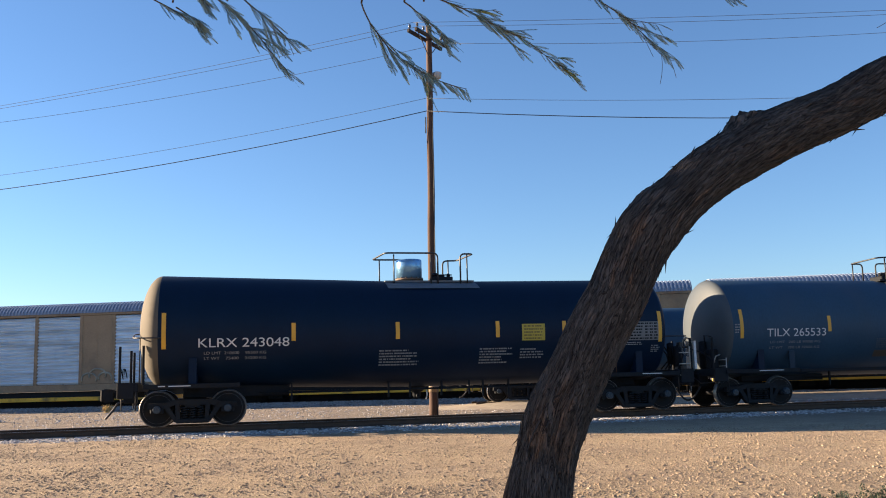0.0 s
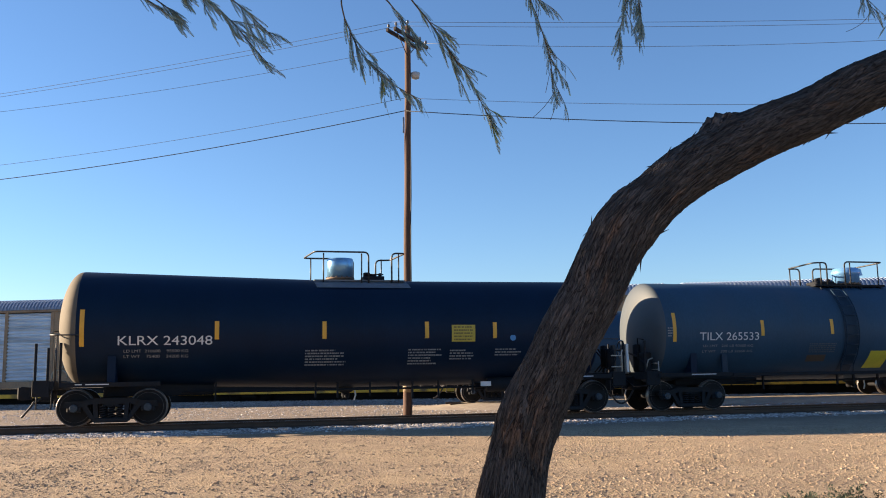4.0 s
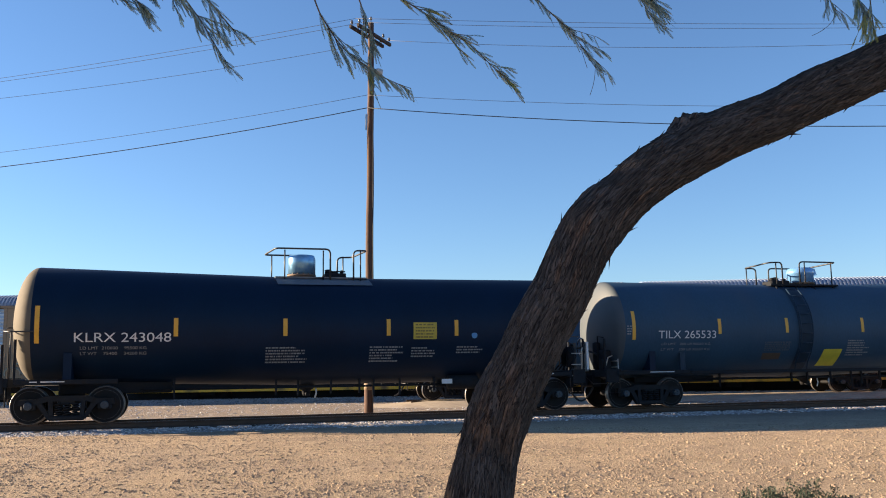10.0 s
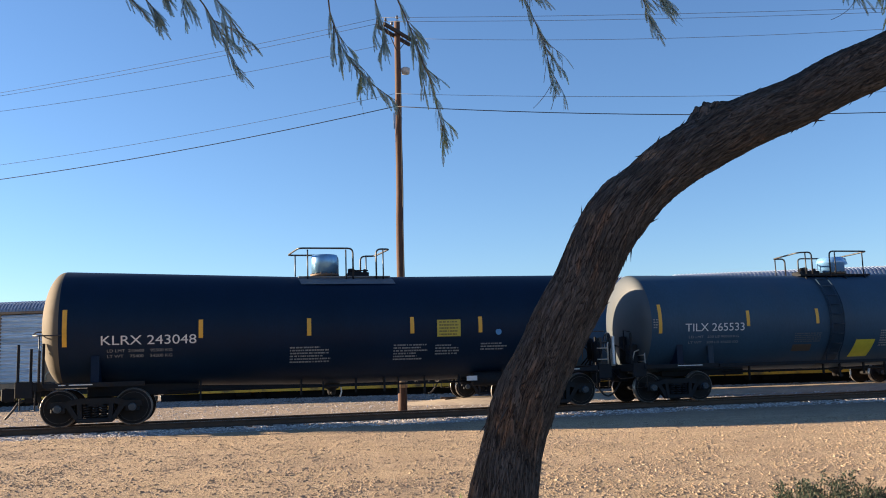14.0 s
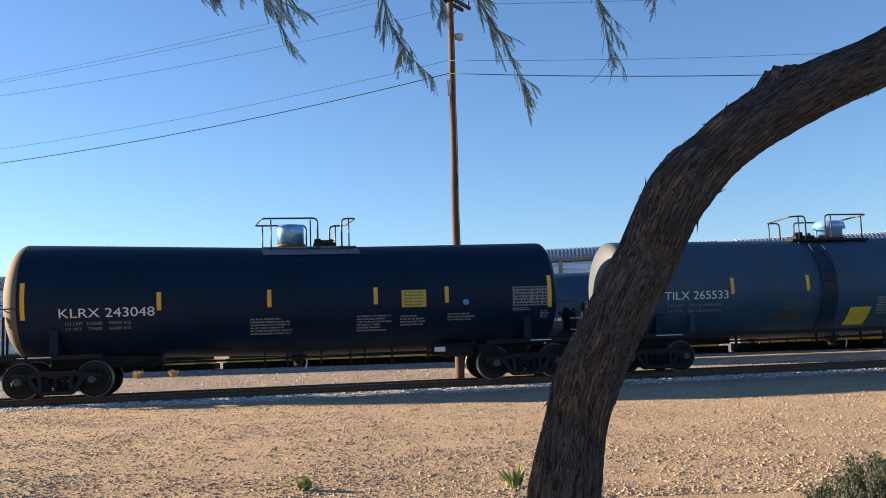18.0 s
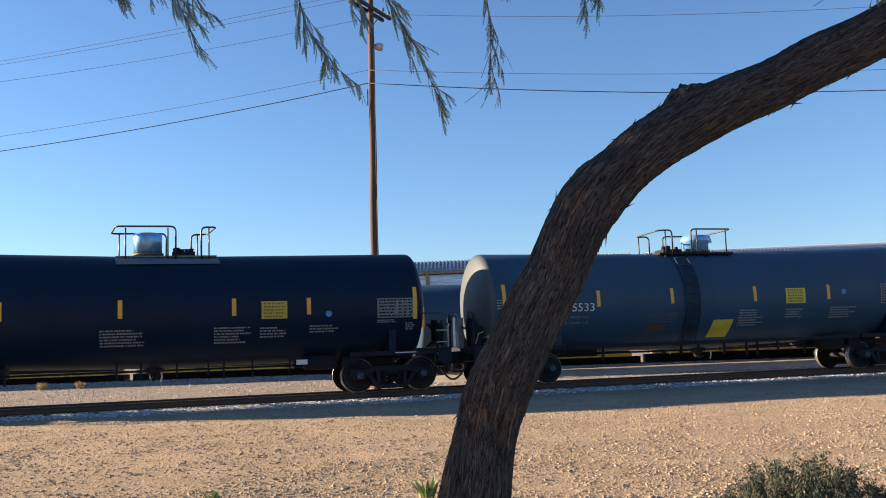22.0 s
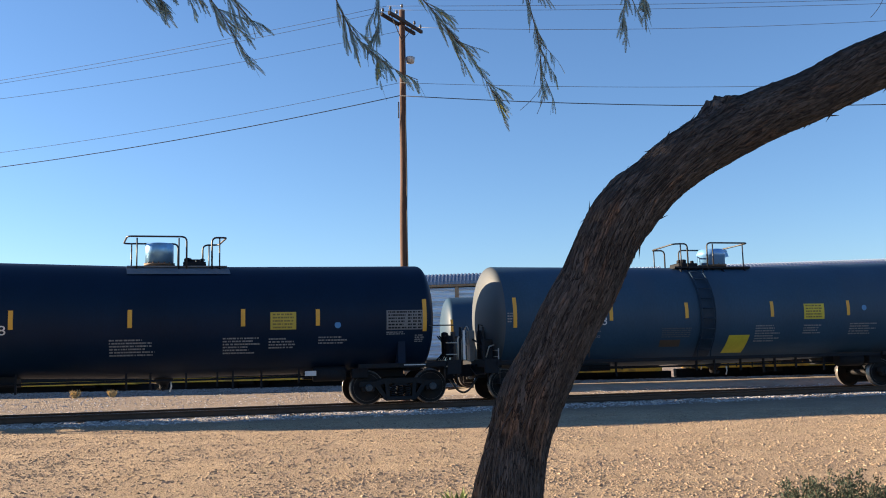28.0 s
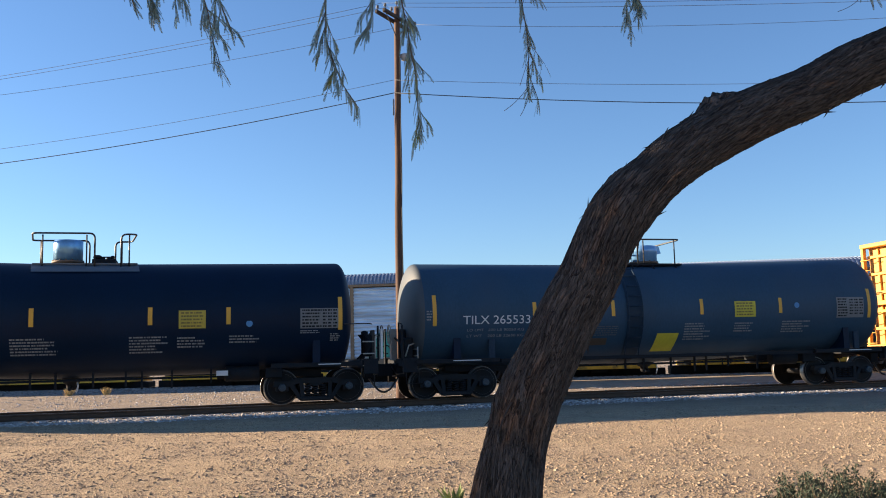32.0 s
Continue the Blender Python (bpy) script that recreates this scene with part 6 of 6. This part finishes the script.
def spray_mesh(length, seed, curve=0.25, bushy=1.0, yellow=0.0, loops=0):
    """A hanging mesquite twig: a bent stem, side twigs and feathery leaves. It hangs from its origin."""
    rnd = random.Random(seed)
    stem = BM()
    verts, faces, tints, main = [], [], [], []
    hang = Vector((-0.35, 0, -1)).normalized()

    def droop(p, way, n, step, r, depth, start):
        pts = [p.copy()]
        for k in range(n):
            bend = curve * 1.2 / n if depth == 0 else 0
            way = (way + Vector((rnd.uniform(-0.10, 0.10) - bend, rnd.uniform(-0.10, 0.10), -0.03))).normalized()
            p = p + way * step
            pts.append(p.copy())
            if depth == 0:
                main.append(p.copy())
            done = start + (1 - start) * k / n
            if depth == 0 and 0.15 < done < 0.85 and rnd.random() < 0.36 * bushy:
                a = rnd.uniform(0, math.tau)
                droop(p, (way + 0.6 * Vector((math.cos(a), 0.6 * math.sin(a), 0))).normalized(), max(2, min(rnd.randint(3, 6), int((1 - done) * n))), step, r * 0.5, 1, done)
            if done > 0.05 and rnd.random() < 0.9:
                for _ in range(rnd.choice((2, 2, 3)) + (1 if bushy > 1.3 else 0)):
                    a = rnd.uniform(0, math.tau)
                    out = Vector((math.cos(a), math.sin(a), 0))
                    d = (way * 0.6 + hang * 0.5 + out * rnd.uniform(0.12, 0.6)).normalized()
                    side = d.cross(Vector((rnd.uniform(-1, 1), rnd.uniform(-1, 1), 0.2))).normalized()
                    tint = 1 if rnd.random() < yellow * (0.2 + 1.1 * done ** 2) else 0
                    pinna(verts, faces, tints, p - way * step * rnd.random(), d, rnd.uniform(0.06, 0.12) * (1.25 - 0.5 * done), side, tint, rnd)
        tube(stem, pts, [r * (1 - 0.7 * k / len(pts)) for k in range(len(pts))], 5)

    step = 0.034
    reach = max(0.1, length - 0.09)
    droop(Vector((0, 0, 0)), Vector((curve * 0.6, 0, -1)).normalized(), max(4, int(reach / step)), step, 0.0042, 0, 0.0)
    if loops:
        for k in range(4):
            pts = [main[-1 - 2 * k].copy()]
            way = Vector((rnd.uniform(-0.6, 0.4), 0, -1))
            turn = rnd.uniform(-0.25, 0.25)
            for _ in range(rnd.randint(5, 9)):
                way = (way + Vector((turn, 0, 0))).normalized()
                pts.append(pts[-1] + way * 0.02)
            tube(stem, pts, 0.0013, 4)
    # let the tip hang straight below the origin
    tip = main[-1]
    turn = Matrix.Rotation(math.atan2(tip.x, -tip.z), 3, 'Y') * (reach / tip.length)
    bmesh.ops.transform(stem, matrix=turn.to_4x4(), verts=stem.verts)
    return stem, ([turn @ v for v in verts], faces, tints)


SWAYING = []


def leaf_spray(tree_label, anchor, length, seed, sway, curve=0.1, bushy=1.0, yellow=0.0, loops=0):
    stem, (verts, faces, tints) = spray_mesh(length, seed, curve, bushy, yellow, loops)
    ob = thing("hanging_twig", pose(*anchor), tree_label, "twig", "hanging mesquite twigs")
    part("stem", stem, M["twig"], ob)
    me = bpy.data.meshes.new("leaves")
    me.from_pydata(verts, [], faces)
    me.materials.append(M["leaf"])
    me.materials.append(M["leaf_yellow"])
    me.polygons.foreach_set("material_index", tints)
    leaves = new("leaves", me)
    leaves.parent = ob
    tagged(leaves, "fine feathery yellowing leaves" if yellow > 0.5 else "fine feathery grey-green leaves")
    SWAYING.append((ob, anchor, sway))


def mesquite():
    tree = thing("mesquite_tree", pose(0, 0, 0), "leaning mesquite tree with dark furrowed bark", "tree")
    bm, path = bark_limb(TRUNK, 120, 26, 1.0, TRUNK_KNOTS)
    bark_shreds(bm, path, 1700, random.Random(3), 0.05)
    part("trunk", bm, M["bark"], tree, "bent trunk with shaggy dark brown bark")
    rows = [(*TRUNK[-1][:3], 0.11), (3.9, 4.2, 3.95, 0.09), (3.6, 4.3, 4.5, 0.07), (2.2, 4.5, 4.75, 0.055), (0.6, 4.5, 4.5, 0.04), (-1.2, 4.5, 4.35, 0.028), (-2.4, 4.4, 4.15, 0.018)]
    bm, path = bark_limb(rows, 20, 8, 0.7)
    part("limb", bm, M["bark"], tree, "limb arching overhead")
    for a, b in TWIG_HANGERS:
        part("branchlet", tube(BM(), [a, Vector(a).lerp(Vector(b), 0.5) + Vector((0.05, 0.02, 0.06)), b], [0.012, 0.008, 0.005], 6), M["twig"], tree)
    return tree


mesquite()
for k, (px, pz, length, curve, bushy, yellow, loops) in enumerate(SPRAYS):
    leaf_spray("drooping mesquite twig with feathery %s leaves" % ("yellow-green" if yellow > 0.5 else "grey-green"), (px, SPRAY_Y + 0.12 * ((k * 37) % 5 - 2) / 2, pz), length, 100 + k, SWAYS[k], curve, bushy, yellow, loops)


def left_tree():
    """The tree beside the camera whose limb enters the view. Its unseen crown is added to shade the leaning trunk."""
    tree = thing("mesquite_tree", pose(0, 0, 0), "dark-barked mesquite tree beside the lot, its crown out of view", "tree")
    bm, path = bark_limb(LEFT_LIMB, 40, 10, 1.0)
    bark_shreds(bm, path, 90, random.Random(5), 0.05)
    part("trunk", bm, M["bark"], tree, "dark rough trunk rising at a slant")
    rows = [(-4.2, 4.5, 0.9, 0.13), (-5.2, 5.3, 2.0, 0.11), (-6.2, 6.3, 3.2, 0.08), (-6.8, 7.2, 4.4, 0.05)]
    bm, path = bark_limb(rows, 24, 8, 0.8)
    part("limb", bm, M["bark"], tree)
    # foliage outside the view, added to keep the sun off the trunk
    rnd = random.Random(21)
    bm = BM()
    for _ in range(760):
        c = Vector((rnd.gauss(-6.6, 0.6), 6.6 + rnd.uniform(-1.6, 1.6), rnd.uniform(1.8, 7.6)))
        for _ in range(34):
            p = c + Vector((rnd.gauss(0, 0.16), rnd.gauss(0, 0.16), rnd.gauss(0, 0.16)))
            w = Vector((rnd.uniform(-1, 1), rnd.uniform(-1, 1), rnd.uniform(-1.2, 0.3))).normalized()
            leaf_blade(bm, p, w, rnd.uniform(0.14, 0.28), rnd.uniform(0.05, 0.10), w.cross(Vector((rnd.random(), rnd.random(), 1))).normalized())
    part("crown", bm, M["leaf"], tree, "unseen dense grey-green foliage added to shade the trunk")
    return tree


left_tree()


# ---------------------------------------------------------------- plants and stones
def shrub(x, y, r, h, seed):
    rnd = random.Random(seed)
    z = ground_height(x, y)
    ob = thing("desert_shrub", pose(x, y, z), "dense dark green desert shrub with upright sprigs growing in gravel", "shrub")
    stem, leaf = BM(), BM()
    for k in range(210):
        a, t = rnd.uniform(0, math.tau), math.sqrt(rnd.uniform(0.0, 1.0))
        x, y = r * t * math.cos(a), r * t * math.sin(a)
        top = h * (1.0 - 0.55 * t * t) * rnd.uniform(0.68, 1.08)
        lean = Vector((rnd.gauss(0, 0.05), rnd.gauss(0, 0.05), 0))
        pts = [Vector((x * 0.08, y * 0.08, -0.03)), Vector((x * 0.6, y * 0.6, top * 0.35)), Vector((x, y, top * 0.65)), Vector((x, y, top)) + lean]
        tube(stem, pts, [0.006, 0.005, 0.004, 0.002], 4)
        for _ in range(95):
            s = rnd.uniform(0.35, 1.0)
            p = pts[1].lerp(pts[2], (s - 0.35) / 0.3) if s < 0.65 else pts[2].lerp(pts[3], (s - 0.65) / 0.35)
            p = p + Vector((rnd.gauss(0, 0.016), rnd.gauss(0, 0.016), 0))
            w = Vector((rnd.uniform(-1, 1), rnd.uniform(-1, 1), rnd.uniform(0.1, 1.4))).normalized()
            leaf_blade(leaf, p, w, rnd.uniform(0.018, 0.036), rnd.uniform(0.009, 0.015), w.cross(Vector((rnd.random(), rnd.random(), 0.4))).normalized())
    part("stem", stem, M["twig"], ob)
    part("foliage", leaf, M["shrub"], ob, "small dull green leaves")
    return ob


def weed(x, y, h, seed, material, name, label, blades=9, width=0.035):
    rnd = random.Random(seed)
    z = ground_height(x, y)
    bm = BM()
    for k in range(blades):
        a = rnd.uniform(0, math.tau)
        w = Vector((math.cos(a) * rnd.uniform(0.2, 0.9), math.sin(a) * rnd.uniform(0.2, 0.9), 1)).normalized()
        L = h * rnd.uniform(0.5, 1.1)
        leaf_blade(bm, Vector((rnd.gauss(0, h * 0.12), rnd.gauss(0, h * 0.12), -0.01)), w, L, width * rnd.uniform(0.7, 1.2), w.cross(Vector((rnd.random(), rnd.random(), 0.1))).normalized())
    ob = tagged(part(name, bm, material), label, "plant", name + "s")
    ob.matrix_world = pose(x, y, z)
    return ob


for args in SHRUBS:
    shrub(*args)
def broadleaf_weed(x, y, h, seed):
    """A small weed: each broad leaf is a part."""
    rnd = random.Random(seed)
    ob = thing("broadleaf_weed", pose(x, y, ground_height(x, y)), "small bright green weed sprouting from dry gravel", "plant", "broadleaf weeds")
    for k in range(24):
        a = rnd.uniform(0, math.tau)
        w = Vector((math.cos(a) * rnd.uniform(0.2, 0.9), math.sin(a) * rnd.uniform(0.2, 0.9), 1)).normalized()
        bm = BM()
        leaf_blade(bm, Vector((rnd.gauss(0, h * 0.12), rnd.gauss(0, h * 0.12), -0.01)), w, h * rnd.uniform(0.5, 1.1), rnd.uniform(0.035, 0.065), w.cross(Vector((rnd.random(), rnd.random(), 0.1))).normalized())
        part("leaf", bm, M["weed"], ob)


for k, (x, y, h) in enumerate(WEEDS):
    broadleaf_weed(x, y, h, 60 + k)
for k, (x, y, h) in enumerate(STRAW):
    weed(x, y, h, 80 + k, M["straw"], "dry_grass_tuft", "tuft of straw-yellow dry grass beside the ballast", 170, 0.05)


def stones(name, count, place, size, material, label, seed):
    """Loose stones as one piece of stuff: squashed, uneven octahedra."""
    rnd = random.Random(seed)
    verts, faces = [], []
    for _ in range(count):
        x, y, z, k = place(rnd)
        s = size(rnd) * k
        a = rnd.uniform(0, math.tau)
        c, d = math.cos(a), math.sin(a)
        o = len(verts)
        for (px, py, pz) in ((1, 0, 0), (0, 1, 0), (-1, 0, 0), (0, -1, 0), (0.5, 0.5, 0.62), (-0.5, 0.4, 0.7), (0.1, -0.6, 0.55), (0, 0, -0.5)):
            q = s * rnd.uniform(0.7, 1.25)
            verts.append((x + q * (px * c - py * d), y + q * (px * d + py * c), z + q * pz * 0.8))
        for f in ((0, 1, 4), (1, 5, 4), (1, 2, 5), (2, 3, 6, 5), (3, 0, 6), (0, 4, 6), (4, 5, 6), (1, 0, 7), (2, 1, 7), (3, 2, 7), (0, 3, 7)):
            faces.append([o + i for i in f])
    me = bpy.data.meshes.new(name)
    me.from_pydata(verts, [], faces)
    me.materials.append(material)
    ob = new(name, me)
    return tagged(ob, label, "gravel", kind="stuff")


def on_lot(rnd):
    while True:
        y = 8.6 + 13.0 * rnd.random() ** 1.3
        x = rnd.uniform(-0.72, 0.80) * y
        if noise.noise((x * 0.6, y * 0.9, 3.3)) + 0.5 * noise.noise((x * 2.1, y * 2.1, 8)) > rnd.uniform(-0.75, 0.55):
            return x, y, ground_height(x, y), 1.0



def on_ballast(rnd):
    u, y = rnd.uniform(-16, 36), rnd.choice((-1, -1, -1, 1)) * (0.9 + min(1.6, abs(rnd.gauss(0.75, 0.5))))
    p = NEAR @ Vector((u, y, 0))
    drop = -0.175 - 0.06 * max(0, min(1, (abs(y) - 1.45) / 1.1))
    return p.x, p.y, p.z + drop, 1.0


def behind(rnd):
    u, y = rnd.uniform(-30, 30), rnd.uniform(3.0, 24)
    p = NEAR @ Vector((u, y, 0))
    return p.x, p.y, ground_height(p.x, p.y), 1.0


stones("gravel", 62000, on_lot, lambda r: 0.006 + 0.020 * r.random() ** 3.0, M["stone"], "tan and pale loose gravel scattered over the lot", 1)
stones("larger_gravel", 4200, on_lot, lambda r: 0.013 + 0.026 * r.random() ** 2.5, M["stone"], "larger loose tan stones on the lot", 2)
stones("track_ballast", 9000, on_ballast, lambda r: 0.018 + 0.025 * r.random(), M["ballast"], "pale grey crushed ballast stones beside the rails", 3)
def on_bank(rnd):
    u, y = rnd.uniform(-32, 32), rnd.uniform(-4.5, -2.3)
    z = -0.27 + 0.27 * min(1.0, (y + 4.6) / 1.9)
    p = FAR @ Vector((u, y, z))
    return p.x, p.y, p.z, 1.0


stones("bank_gravel", 7000, on_bank, lambda r: 0.025 + 0.04 * r.random(), M["bank_stone"], "coarse grey ballast stones heaped along the far track", 5)
stones("yard_gravel", 5000, behind, lambda r: 0.02 + 0.035 * r.random(), M["ballast"], "grey stones between the tracks", 4)


def stake_and_rock():
    x, y = STAKE
    bm = BM()
    box(bm, (-0.045, -0.03, -0.1), (0.045, 0.03, 1.35), 0.01)
    ob = tagged(part("marker_stake", bm, M["pale_steel"]), "thin pale marker stake standing in the gravel", "stake")
    ob.matrix_world = pose(x, y, ground_height(x, y), 1, 1, 20)
    x, y = WHITE_ROCK
    bm = BM()
    bmesh.ops.create_icosphere(bm, subdivisions=2, radius=0.2)
    for v in bm.verts:
        v.co *= 1 + 0.3 * noise.noise(v.co * 6)
        v.co.z *= 0.6
        v.co.x *= 1.3
    ob = tagged(part("boulder", bm, M["pale_steel"]), "pale rounded rock lying beside the track", "rock")
    ob.matrix_world = pose(x, y, ground_height(x, y) + 0.07, 0, 0, 30)


stake_and_rock()


# ---------------------------------------------------------------- what moves
def at(rows, t):
    """A value between rows of (seconds, value), smoothly."""
    for (a, p), (b, q) in zip(rows, rows[1:]):
        if t <= b:
            k = (t - a) / (b - a)
            return p + (q - p) * k * k * (3 - 2 * k)
    return rows[-1][1]


def motions():
    for car in train:
        walk(car, [(t, NEAR @ pose(s, 0, 0)) for t, s in TRAVEL])
    for axle, u, r in MOVING_WHEELS:
        rows = []
        for (t0, s0), (t1, s1) in zip(TRAVEL, TRAVEL[1:]):
            n = max(1, math.ceil(abs(s1 - s0) / r / 1.2))
            for k in range(n):
                s = s0 + (s1 - s0) * k / n
                rows.append((t0 + (t1 - t0) * k / n, pose(u, 0, r, 0, math.degrees(s / r), 0)))
        rows.append((TRAVEL[-1][0], pose(u, 0, r, 0, math.degrees(TRAVEL[-1][1] / r), 0)))
        walk(axle, rows)
    for k, (ob, anchor, sway) in enumerate(SWAYING):
        rows = []
        for i in range(65):
            t = i * 0.5
            gust = at(WIND, t) - at([(q, at(WIND, q)) for q, _ in sway], t)
            swing = -(at(sway, t) + 0.6 * gust + 1.5 * math.sin(t * 2.6 + k * 1.7))
            rows.append((t, pose(*anchor, 5 * math.sin(t * 1.9 + k * 2.3), swing, 4 * math.sin(t * 1.3 + k))))
        walk(ob, rows)


motions()
